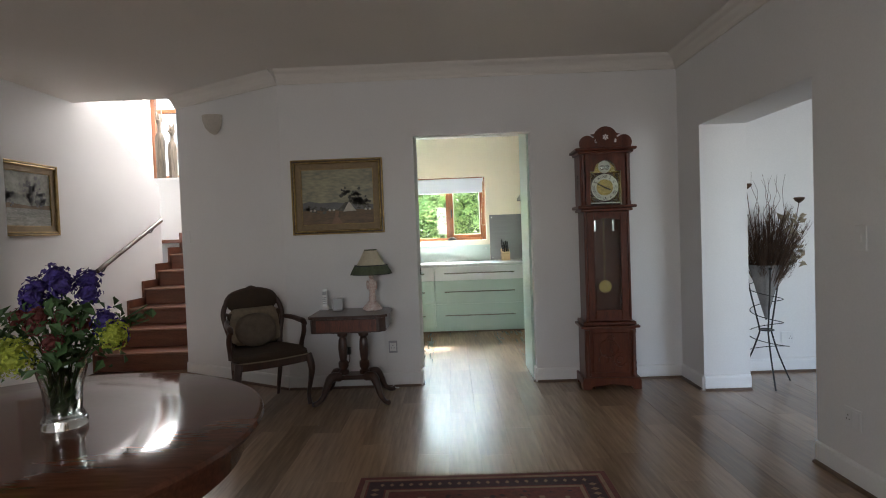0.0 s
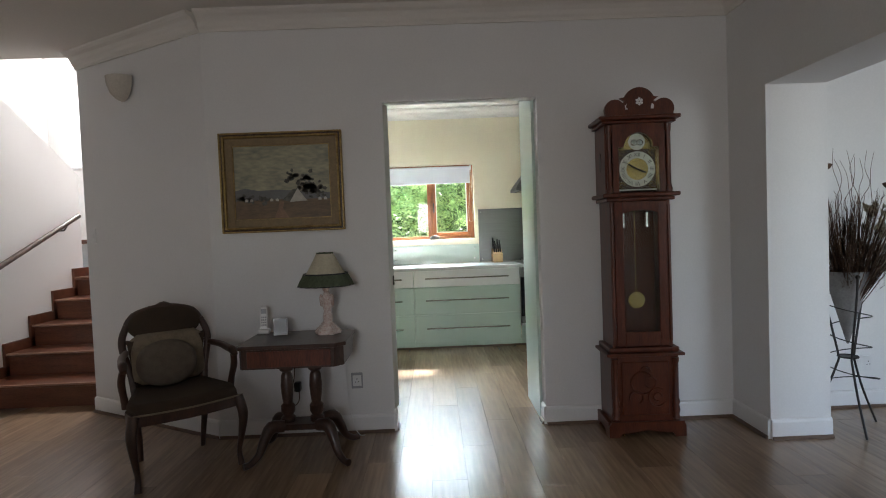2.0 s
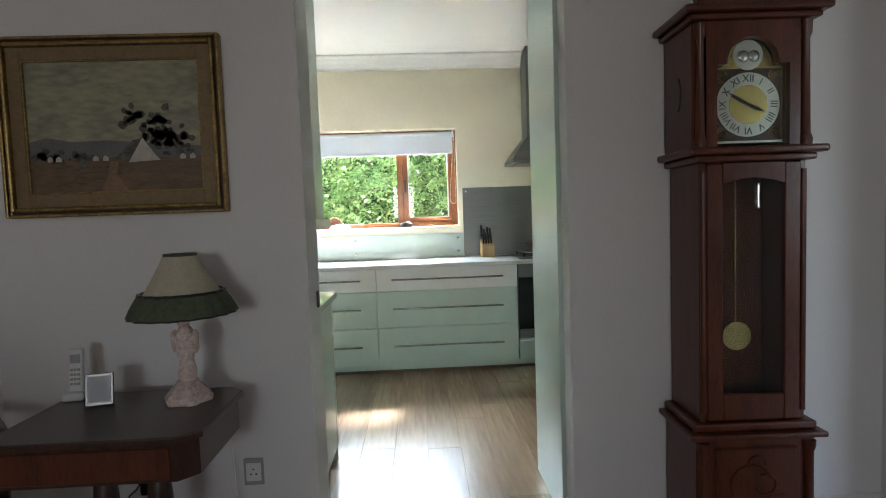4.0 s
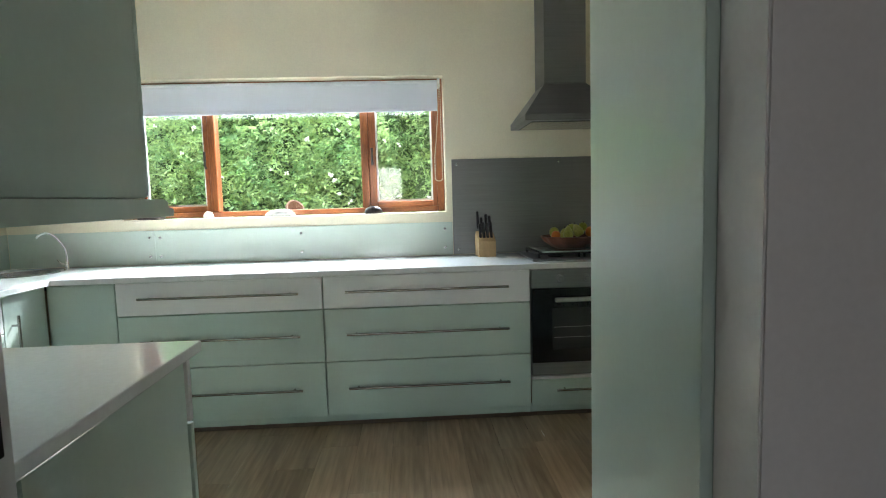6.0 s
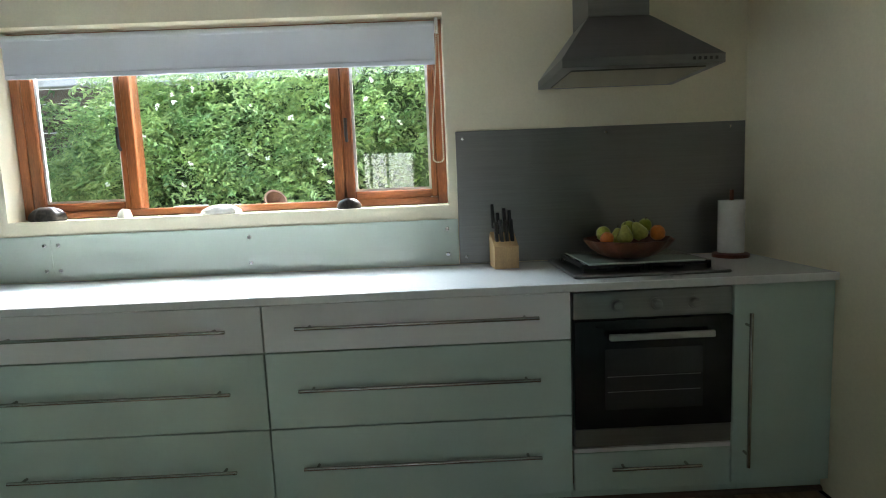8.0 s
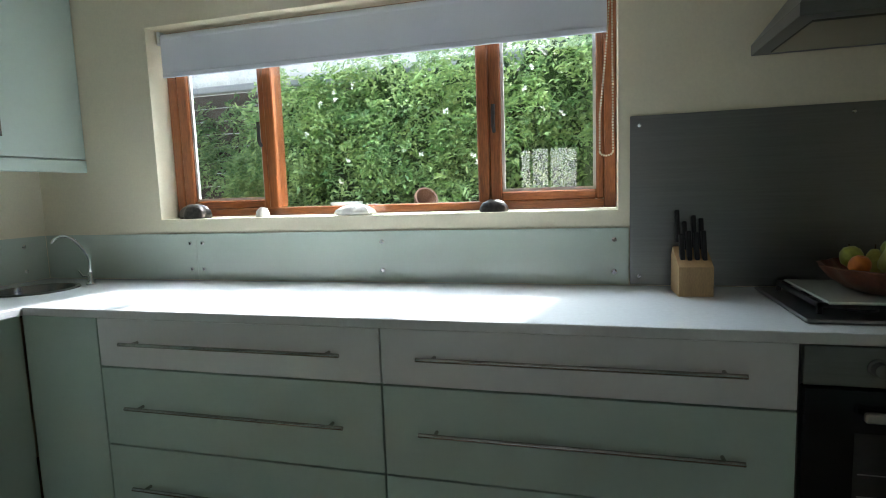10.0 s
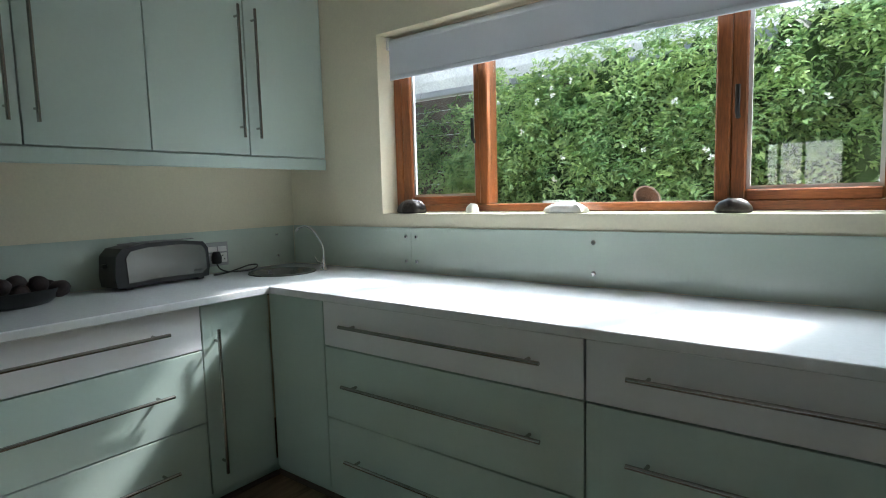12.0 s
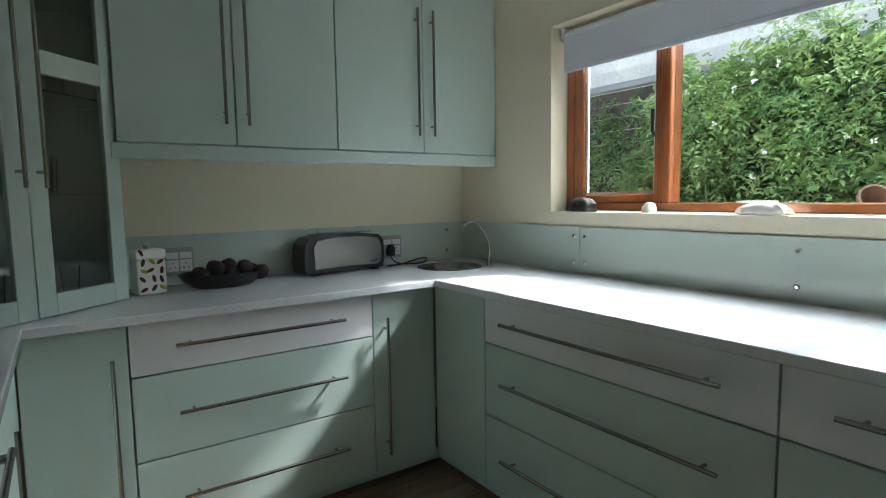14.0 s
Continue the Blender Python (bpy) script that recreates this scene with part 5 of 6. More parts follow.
# ---- armchair ----
PILLOW = material("gold_taupe_cloth", (0.28, 0.225, 0.155), 0.95, 0.2, 25, 0.4, fine=260)
def armchair():
    c = thing("carved_armchair", pose(-1.085, 4.47, 0, 0, 0, 37), "dark carved wooden armchair with brown upholstery", "armchair")
    for s in (-1, 1):
        part("front_leg", tube(bmesh.new(), [(s * 0.265, -0.215, 0.40), (s * 0.285, -0.235, 0.30), (s * 0.275, -0.225, 0.18), (s * 0.262, -0.21, 0.08), (s * 0.268, -0.22, 0.0)], [0.030, 0.028, 0.019, 0.014, 0.019], 10), DARKWOOD, c, smooth=60)
        part("back_leg", tube(bmesh.new(), [(s * 0.19, 0.20, 0.40), (s * 0.19, 0.215, 0.25), (s * 0.18, 0.23, 0.12), (s * 0.175, 0.25, 0.0)], [0.024, 0.020, 0.017, 0.015], 10), DARKWOOD, c, smooth=60)
        part("arm", tube(bmesh.new(), [(s * 0.23, 0.19, 0.665), (s * 0.265, 0.08, 0.66), (s * 0.28, -0.03, 0.65), (s * 0.285, -0.095, 0.645), (s * 0.288, -0.13, 0.62)], [0.018, 0.02, 0.022, 0.024, 0.017], 10), DARKWOOD, c, smooth=60)
        part("arm_support", tube(bmesh.new(), [(s * 0.285, -0.105, 0.64), (s * 0.295, -0.08, 0.56), (s * 0.285, -0.055, 0.48), (s * 0.275, -0.05, 0.41)], [0.017, 0.02, 0.018, 0.022], 10), DARKWOOD, c, smooth=60)
        part("back_post", tube(bmesh.new(), [(s * 0.19, 0.205, 0.40), (s * 0.205, 0.225, 0.52), (s * 0.235, 0.25, 0.66), (s * 0.235, 0.275, 0.735), (s * 0.205, 0.288, 0.81)], [0.024, 0.02, 0.021, 0.021, 0.02], 10), DARKWOOD, c, smooth=60)
    out = [(-0.27, -0.225), (-0.14, -0.25), (0, -0.262), (0.14, -0.25), (0.27, -0.225), (0.29, -0.10), (0.205, 0.22), (-0.205, 0.22), (-0.29, -0.10)]
    part("seat_rail", prism(bmesh.new(), out, "z", 0.345, 0.40), DARKWOOD, c)
    b = prism(bmesh.new(), [(x * 0.97, y * 0.97) for x, y in out], "z", 0.401, 0.455)
    bmesh.ops.bevel(b, geom=[e for e in b.edges if e.verts[0].co.z > 0.44 and e.verts[1].co.z > 0.44], offset=0.035, segments=3, affect="EDGES", profile=0.6)
    part("seat", b, VELVET, c, "worn brown velvet seat", 50)
    part("seat_braid", tube(bmesh.new(), [(x * 1.005, y * 1.005, 0.403) for x, y in out[:5]], 0.006, 6), PILLOW, c, "faded braid trim")
    top = [(x, 0.29 + 0.012, z) for x, z in [(-0.205, 0.81)] + [(-0.165, 0.862), (-0.09, 0.89), (-0.04, 0.897), (0, 0.907), (0.04, 0.897), (0.09, 0.89), (0.165, 0.862)] + [(0.205, 0.81)]]
    part("crest_rail", tube(bmesh.new(), top, [0.020, 0.021, 0.02, 0.022, 0.028, 0.022, 0.02, 0.021, 0.020], 10), DARKWOOD, c, "carved crest rail", 60)
    part("back_rail", tube(bmesh.new(), [(-0.225, 0.272, 0.715), (-0.11, 0.272, 0.695), (0, 0.272, 0.688), (0.11, 0.272, 0.695), (0.225, 0.272, 0.715)], 0.013, 8), DARKWOOD, c, smooth=60)
    b = bmesh.new()
    lathe(b, [(0.205, -0.015), (0.205, 0.012), (0.17, 0.026), (0.05, 0.034)], sides=32, flat=0.52)
    bmesh.ops.transform(b, matrix=pose(0, 0.284, 0.80, 84, 0, 0), verts=b.verts)
    part("back_pad", b, VELVET, c, "brown padded top panel", 50)
    part("lower_back", prism(bmesh.new(), [(-0.18, 0.43), (0.18, 0.43), (0.215, 0.72), (-0.215, 0.72)], "y", 0.235, 0.262), VELVET, c)
    for px, py, wd, ht, th, mat, rnd_, lab in ((0.0, 0.185, 0.40, 0.31, 0.045, PILLOW, 7, "taupe-gold square cushion propped on the armchair"), (-0.03, 0.075, 0.33, 0.27, 0.06, TAPESTRY, 2.2, "round brown cushion leaning on the square one")):
        cu = thing("scatter_cushion", c.matrix_world @ pose(px, py, 0.452, -14, 0, 0), lab, "cushion")
        b = bmesh.new()
        n, m_ = 10, 28
        for sgn in (-1, 1):
            rings = [[b.verts.new((0, sgn * th, ht / 2 + 0.008))]]
            for i in range(1, n + 1):
                q = i / n
                row = []
                for k in range(m_):
                    a = 2 * math.pi * k / m_
                    ca, sa = math.cos(a), math.sin(a)
                    u = (abs(ca) ** rnd_ + abs(sa) ** rnd_) ** (-1 / rnd_)
                    row.append(b.verts.new((wd / 2 * q * u * ca, sgn * th * (1 - q ** 3) ** 0.6 + 0.004 * noise.noise((q * 3, a, px)), ht / 2 + 0.008 + ht / 2 * q * u * sa)))
                rings.append(row)
            for k in range(m_):
                b.faces.new((rings[0][0], rings[1][k], rings[1][(k + 1) % m_]))
            for r0_, r1_ in zip(rings[1:], rings[2:]):
                for k in range(m_):
                    b.faces.new((r0_[k], r1_[k], r1_[(k + 1) % m_], r0_[(k + 1) % m_]))
        bmesh.ops.remove_doubles(b, verts=b.verts, dist=0.006)
        part("cover", b, mat, cu, smooth=80)


armchair()


# ---- side table with lamp ----
def side_table():
    t = thing("pedestal_side_table", pose(-0.40, 4.56, 0), "dark walnut side table on twin turned columns", "side table")
    oct_ = [(-0.285, -0.23), (0.255, -0.23), (0.305, -0.18), (0.305, 0.18), (0.255, 0.23), (-0.255, 0.23), (-0.305, 0.18), (-0.305, -0.20)]
    b = prism(bmesh.new(), oct_, "z", 0.682, 0.704)
    bmesh.ops.bevel(b, geom=[e for e in b.edges if abs(e.verts[0].co.z - e.verts[1].co.z) < 1e-4], offset=0.005, segments=2, affect="EDGES", profile=0.5)
    part("tabletop", b, DARKWOOD, t)
    part("apron", prism(bmesh.new(), [(x * 0.95, y * 0.95) for x, y in oct_], "z", 0.572, 0.681), DARKWOOD, t)
    part("drawer_front", B(-0.24, -0.2235, 0.582, 0.225, -0.2186, 0.672, bevel=0.002), MAHOGANY, t, "red-brown drawer front")
    part("cross_block", B(-0.16, -0.08, 0.545, 0.16, 0.08, 0.572), DARKWOOD, t)
    for s in (-1, 1):
        part("column", lathe(bmesh.new(), [(0.042, 0.205), (0.042, 0.23), (0.028, 0.24), (0.041, 0.265), (0.041, 0.30), (0.027, 0.315), (0.034, 0.36), (0.038, 0.42), (0.033, 0.48), (0.025, 0.50), (0.041, 0.515), (0.043, 0.545)], s * 0.085, 0, 18), DARKWOOD, t, smooth=40)
        for q in (-1, 1):
            part("splayed_leg", tube(bmesh.new(), [(s * 0.10, q * 0.05, 0.19), (s * 0.165, q * 0.085, 0.195), (s * 0.20, q * 0.115, 0.13), (s * 0.225, q * 0.14, 0.06), (s * 0.265, q * 0.175, 0.022), (s * 0.295, q * 0.20, 0.018)], [0.034, 0.038, 0.029, 0.022, 0.019, 0.02], 10), DARKWOOD, t, smooth=60)
    part("platform", B(-0.15, -0.075, 0.17, 0.15, 0.075, 0.204, bevel=0.006), DARKWOOD, t)


side_table()
TZ = 0.705
lamp = thing("table_lamp", pose(-0.245, 4.655, TZ), "porcelain figurine table lamp with a cream pleated shade", "lamp")
part("base", lathe(bmesh.new(), [(0.072, 0), (0.075, 0.015), (0.06, 0.035), (0.04, 0.055), (0.032, 0.07)], sides=28, wave=0.09, waves=6), PORCELAIN, lamp, smooth=60)
b = bmesh.new()
lathe(b, [(0.026, 0.065), (0.03, 0.10), (0.022, 0.14), (0.034, 0.185), (0.038, 0.215), (0.02, 0.245), (0.014, 0.255)], sides=16, wave=0.08, waves=3)
blob(b, (0.0, -0.006, 0.275), (0.022, 0.022, 0.026), 12, 0.2)
blob(b, (-0.032, -0.008, 0.205), (0.012, 0.014, 0.038), 10, 0.3)
blob(b, (0.034, -0.006, 0.20), (0.012, 0.014, 0.042), 10, 0.3)
part("figurine", b, PORCELAIN, lamp, "glazed porcelain figure", 60)
part("neck", tube(bmesh.new(), [(0, 0, 0.29), (0, 0, 0.34)], 0.009, 10), BRASS, lamp)
part("shade", lathe(bmesh.new(), [(0.132, 0.345), (0.11, 0.375), (0.085, 0.42), (0.062, 0.465), (0.05, 0.49), (0.047, 0.49), (0.082, 0.42), (0.125, 0.35)], sides=72, wave=0.014, waves=36, caps=False), SHADE, lamp, "cream pleated silk shade", 60)
part("frill", lathe(bmesh.new(), [(0.166, 0.296), (0.156, 0.32), (0.14, 0.348), (0.128, 0.368), (0.122, 0.368), (0.132, 0.345), (0.150, 0.32), (0.160, 0.296)], sides=72, wave=0.03, waves=18, caps=False), GREEN_FRILL, lamp, "dark green gathered frill", 60)
part("frill_edge", lathe(bmesh.new(), [(0.134, 0.362), (0.131, 0.370), (0.124, 0.370), (0.126, 0.362)], sides=72, wave=0.03, waves=18, caps=False), BLACK, lamp, "dark braid", 60)
part("frill_edge", lathe(bmesh.new(), [(0.1685, 0.292), (0.1665, 0.298), (0.160, 0.298), (0.162, 0.292)], sides=72, wave=0.03, waves=18, caps=False), BLACK, lamp, "dark braid", 60)
part("top_band", lathe(bmesh.new(), [(0.052, 0.484), (0.052, 0.494), (0.046, 0.494), (0.046, 0.484)], sides=36, caps=False), GREEN_FRILL, lamp)
ph = thing("cordless_phone", pose(-0.655, 4.72, TZ, 0, 0, 8), "white cordless telephone standing in its charger", "telephone")
part("charger", B(-0.035, -0.03, 0, 0.035, 0.035, 0.03, bevel=0.008, seg=2), PLASTIC_WHITE, ph)
hs = B(-0.023, -0.012, 0, 0.023, 0.012, 0.155, bevel=0.008, seg=2)
bmesh.ops.transform(hs, matrix=pose(0, 0.008, 0.018, -8, 0, 0), verts=hs.verts)
hs = part("handset", hs, PLASTIC_WHITE, ph)
scr = B(-0.016, -0.0135, 0.105, 0.016, -0.0118, 0.135)
bmesh.ops.transform(scr, matrix=pose(0, 0.008, 0.018, -8, 0, 0), verts=scr.verts)
part("screen", scr, PLASTIC_GREY, hs)
for r in range(4):
    for k in range(3):
        key = B(-0.016 + k * 0.0115, -0.0135, 0.03 + r * 0.016, -0.0075 + k * 0.0115, -0.0118, 0.039 + r * 0.016)
        bmesh.ops.transform(key, matrix=pose(0, 0.008, 0.018, -8, 0, 0), verts=key.verts)
        part("key", key, PLASTIC_GREY, hs)
fr = thing("photo_frame", pose(-0.53, 4.64, TZ, 0, 0, 14), "small silver frame standing on the side table", "picture frame")
pf = B(-0.042, -0.006, 0, 0.042, 0.006, 0.105, bevel=0.002)
bmesh.ops.transform(pf, matrix=pose(0, 0, 0.001, -10, 0, 0), verts=pf.verts)
part("frame", pf, STEEL, fr)
pf = B(-0.034, -0.0075, 0.01, 0.034, -0.0062, 0.095)
bmesh.ops.transform(pf, matrix=pose(0, 0, 0.001, -10, 0, 0), verts=pf.verts)
part("picture", pf, PLASTIC_GREY, fr, "pale faded picture")
part("strut", tube(bmesh.new(), [(0, 0.012, 0.07), (0, 0.05, 0.002)], 0.003, 6), IRON, fr)
cord = thing("lamp_cord", pose(-0.40, WN - 0.02, 0), "thin brown lamp cord hanging to the socket", "cable")
part("cord", tube(bmesh.new(), [(-0.12, -0.03, 0.57), (-0.11, -0.02, 0.45), (-0.13, -0.015, 0.33), (-0.17, -0.02, 0.28), (-0.13, -0.03, 0.21), (-0.09, -0.02, 0.24), (-0.09, -0.012, 0.34)], 0.0035, 6), DARKWOOD, cord, smooth=60)
part("plug", B(-0.115, -0.045, 0.30, -0.075, 0.004, 0.36, bevel=0.008, seg=2), BLACK, cord)
part("cord", tube(bmesh.new(), [(0.215, -0.03, 0.57), (0.22, -0.015, 0.4), (0.23, -0.012, 0.2), (0.26, -0.02, 0.06), (0.30, -0.06, 0.012), (0.33, -0.05, 0.006)], 0.003, 6), PLASTIC_WHITE, cord, "thin white cord", 60)


# ---- pictures ----
SLIP = material("brown_gold_slip", (0.24, 0.165, 0.075), 0.55, 0.15, 30, 0.2)
def picture(name, m, w, h, label, sky, land):
    """Framed painting in the local x-z plane, front at -y, base at z 0."""
    t = thing(name, m, label, "painting")
    fw = 0.062
    def ring(a, b, y0, y1, mat, lab, bev):
        for x0, z0, x1, z1 in ((a, a, b, h - a), (w - b, a, w - a, h - a), (b, a, w - b, b), (b, h - b, w - b, h - a)):
            part("frame_rail", B(x0, y0, z0, x1, y1, z1, bevel=bev, seg=2), mat, t, lab)
    ring(0.0, 0.012, -0.036, -0.001, GOLD, "", 0.004)
    ring(0.0123, 0.020, -0.028, -0.001, DARKWOOD, "dark fillet", 0.002)
    ring(0.0203, 0.036, -0.042, -0.001, GOLD, "", 0.007)
    ring(0.0363, 0.083, -0.024, -0.001, SLIP, "brown-gold slip", 0.002)
    ring(0.0833, 0.088, -0.022, -0.001, GOLD, "bright inner edge", 0.001)
    part("canvas", B(0.088, -0.012, 0.088, w - 0.088, -0.002, h - 0.088), sky, t, "painted sky")
    return t


SKYPAINT = material("painted_cloudy_sky", (0.36, 0.33, 0.21), 0.5, 0.35, 5, 0.3, fine=20, stretch=(1, 1, 2.6), tint=(0.16, 0.175, 0.14))
VELDPAINT = material("painted_brown_veld", (0.17, 0.105, 0.055), 0.5, 0.4, 9, 0.3, fine=40, stretch=(1, 1, 3), tint=(0.07, 0.055, 0.03))
HILLPAINT = material("painted_grey_hills", (0.15, 0.15, 0.15), 0.5, 0.2, 8, 0.3, tint=(0.10, 0.10, 0.10))
TREEPAINT = material("painted_dark_trees", (0.115, 0.115, 0.09), 0.5, 0.5, 20, 0.4)
HOUSEPAINT = material("painted_white_house", (0.55, 0.52, 0.45), 0.5, 0.15, 20, 0.3)
MISTPAINT = material("painted_misty_river", (0.23, 0.235, 0.20), 0.5, 0.4, 6, 0.3, fine=26, tint=(0.10, 0.105, 0.085))
pw, phh = 0.785, 0.64
pic = picture("landscape_painting", pose(-0.93, WN - 0.001, 1.336), pw, phh, "landscape painting of a white farmhouse in a gilt frame", SKYPAINT, VELDPAINT)
y0 = -0.0126
part("painted_skyline", prism(bmesh.new(), [(0.085, 0.20), (pw - 0.085, 0.20), (pw - 0.085, 0.245), (0.56, 0.25), (0.48, 0.262), (0.36, 0.272), (0.24, 0.268), (0.15, 0.285), (0.085, 0.27)], "y", y0, -0.0121), HILLPAINT, pic)
part("painted_ground", prism(bmesh.new(), [(0.085, 0.085), (pw - 0.085, 0.085), (pw - 0.085, 0.205), (0.4, 0.21), (0.085, 0.205)], "y", y0 - 0.0006, -0.0127), VELDPAINT, pic)
rng.seed(31)
tb = bmesh.new()
for cx, cz, n, sp in ((0.13, 0.215, 9, 0.03), (0.19, 0.21, 8, 0.04), (0.28, 0.205, 6, 0.04), (0.54, 0.285, 40, 0.075), (0.465, 0.36, 16, 0.04), (0.61, 0.255, 24, 0.06), (0.56, 0.345, 14, 0.05)):
    for _ in range(n):
        x, z = cx + rng.gauss(0, sp * 0.5), cz + rng.gauss(0, sp * 0.35)
        r = rng.uniform(0.008, 0.017)
        if 0.1 < x < pw - 0.1:
            prism(tb, [(x + r * rng.uniform(0.6, 1.3) * math.cos(k * 1.047), z + r * rng.uniform(0.6, 1.2) * math.sin(k * 1.047)) for k in range(6)], "y", y0 - 0.0022, y0 - 0.0008)
tagged(part("painted_foliage", tb, TREEPAINT, pic), kind="stuff")
part("painted_roof", prism(bmesh.new(), [(0.388, 0.203), (0.435, 0.192), (0.488, 0.276), (0.455, 0.270)], "y", y0 - 0.0032, y0 - 0.0024), TREEPAINT, pic)
hb = prism(bmesh.new(), [(0.436, 0.190), (0.55, 0.196), (0.535, 0.212), (0.489, 0.277)], "y", y0 - 0.0036, y0 - 0.0025)
for x in (0.15, 0.18, 0.31, 0.345, 0.62, 0.655):
    part("painted_cottage", prism(bmesh.new(), [(x, 0.198), (x + 0.02, 0.198), (x + 0.02, 0.21), (x + 0.01, 0.218), (x, 0.21)], "y", y0 - 0.0032, y0 - 0.0024), HOUSEPAINT, pic)
part("painted_farmstead", hb, HOUSEPAINT, pic)
part("painted_path", prism(bmesh.new(), [(0.33, 0.086), (0.43, 0.086), (0.39, 0.15), (0.40, 0.195), (0.37, 0.195), (0.36, 0.15)], "y", y0 - 0.0014, y0 - 0.0008), material("painted_path", (0.26, 0.15, 0.085), 0.5, 0.2, 15, 0.3), pic)
riv = picture("river_painting", pose(SX + 0.001, 4.37, 1.42, 0, 0, 90), 0.93, 0.645, "misty river painting in a worn gilt frame", MISTPAINT, VELDPAINT)
part("painted_water", B(0.0885, -0.0132, 0.0885, 0.8415, -0.0121, 0.25), material("painted_pale_water", (0.30, 0.30, 0.26), 0.5, 0.35, 6, 0.3, fine=30, stretch=(1, 1, 4)), riv)
part("painted_bank", prism(bmesh.new(), [(0.0885, 0.245), (0.8415, 0.235), (0.8415, 0.275), (0.6, 0.262), (0.35, 0.285), (0.0885, 0.27)], "y", -0.014, -0.0133), VELDPAINT, riv)
rng.seed(43)
tb = bmesh.new()
for cx, cz, n, sp in ((0.20, 0.36, 46, 0.09), (0.36, 0.33, 30, 0.07), (0.62, 0.37, 50, 0.10), (0.74, 0.33, 24, 0.06)):
    for _ in range(n):
        x, z, q = cx + rng.gauss(0, sp * 0.45), cz + rng.gauss(0, sp * 0.55), rng.uniform(0.010, 0.022)
        if 0.12 < x < 0.81 and 0.26 < z < 0.52:
            prism(tb, [(x + q * rng.uniform(0.6, 1.3) * math.cos(k * 1.047), z + q * rng.uniform(0.6, 1.2) * math.sin(k * 1.047)) for k in range(6)], "y", -0.0152, -0.0141)
tagged(part("painted_foliage", tb, HILLPAINT, riv), kind="stuff")

# wall sconce on the angled wall
nrm = math.degrees(math.atan2(EDGE[1] - BEND[1], EDGE[0] - BEND[0]))
sc_ = thing("wall_sconce", pose(-1.735, 5.27, 2.30, 0, 0, nrm + 180), "plain white half-bowl plaster wall light, unlit", "wall light")
b = bmesh.new()
prof = [(0.012, 0.0), (0.05, 0.02), (0.085, 0.06), (0.105, 0.12), (0.11, 0.17), (0.102, 0.17), (0.09, 0.11), (0.05, 0.05)]
rings = [[b.verts.new((r * math.cos(math.pi + math.pi * k / 14), r * math.sin(math.pi + math.pi * k / 14) - 0.002, z)) for k in range(15)] for r, z in prof]
for a, c in zip(rings, rings[1:]):
    for k in range(14):
        b.faces.new((a[k], a[k + 1], c[k + 1], c[k]))
part("bowl", b, LINEN, sc_, smooth=50)
part("back_plate", B(-0.05, -0.012, 0.03, 0.05, -0.001, 0.15, bevel=0.003), WHITE, sc_)


def switch(m, w, h, label, gang=1):
    s = thing("light_switch", m, label, "switch")
    part("plate", B(-w / 2, -0.009, -h / 2, w / 2, -0.0005, h / 2, bevel=0.003, seg=2), PLASTIC_WHITE, s)
    part("rocker", B(-0.012, -0.014, -0.02, 0.012, -0.0085, 0.02, bevel=0.003), PLASTIC_WHITE, s)


switch(pose(EX - 0.0005, 2.79, 1.22, 0, 0, -90), 0.075, 0.12, "white light switch plate on the hall wall")
ax, ay = BEND[0] + (EDGE[0] - BEND[0]) * 0.93, BEND[1] + (EDGE[1] - BEND[1]) * 0.93
switch(pose(ax, ay, 1.36, 0, 0, nrm + 180), 0.07, 0.115, "white light switch plate beside the stairs")
socket(pose(-0.115, WN - 0.0005, 0.345), 0.075, 0.105, "grey wall socket low on the hall wall", ((-0.028, -0.035, 0.028, 0.035, 1),), PLASTIC_GREY)
socket(pose(3.30, 4.9495, 0.30), 0.11, 0.105, "white double wall socket low on the wall", ((-0.048, -0.04, -0.002, 0.04, 0), (0.002, -0.04, 0.048, 0.04, 1)), PLASTIC_WHITE)
socket(pose(EX - 0.0005, 2.86, 0.33, 0, 0, -90), 0.11, 0.105, "white wall socket low on the hall wall", ((-0.048, -0.04, -0.002, 0.04, 1), (0.002, -0.04, 0.048, 0.04, 0)), PLASTIC_WHITE)


# ---- dried flowers on an iron stand ----
st = thing("iron_flower_stand", pose(2.93, 4.60, 0), "black wrought-iron tripod stand with a spiral", "plant stand")
for a in (255, 15, 160):
    d = Vector((math.cos(radians(a)), math.sin(radians(a)), 0))
    part("leg", tube(bmesh.new(), [d * 0.135 + Vector((0, 0, 0.93)), d * 0.115 + Vector((0, 0, 0.78)), d * 0.075 + Vector((0, 0, 0.58)), d * 0.05 + Vector((0, 0, 0.45)), d * 0.055 + Vector((0, 0, 0.40)), d * 0.12 + Vector((0, 0, 0.22)), d * 0.225 + Vector((0, 0, 0.006))], 0.0065, 8), IRON, st, smooth=60)
    b = bmesh.new()
    blob(b, tuple(d * 0.135 + Vector((0, 0, 0.938))), (0.013, 0.013, 0.013), 10)
    part("finial", b, IRON, st, smooth=60)
sp_ = []
for k in range(90):
    a, q = k * 0.235, k / 89
    r = 0.145 - 0.045 * math.sin(q * math.pi) + 0.03 * q
    sp_.append((r * math.cos(a), r * math.sin(a), 0.86 - 0.62 * q))
part("spiral", tube(bmesh.new(), sp_, 0.0035, 6), IRON, st, smooth=60)
part("collar", lathe(bmesh.new(), [(0.055, 0.435), (0.058, 0.44), (0.055, 0.445), (0.05, 0.44)], sides=20), IRON, st)
cv = thing("cone_vase", pose(2.93, 4.60, 0.52), "grey glass cone vase held in the iron stand", "vase")
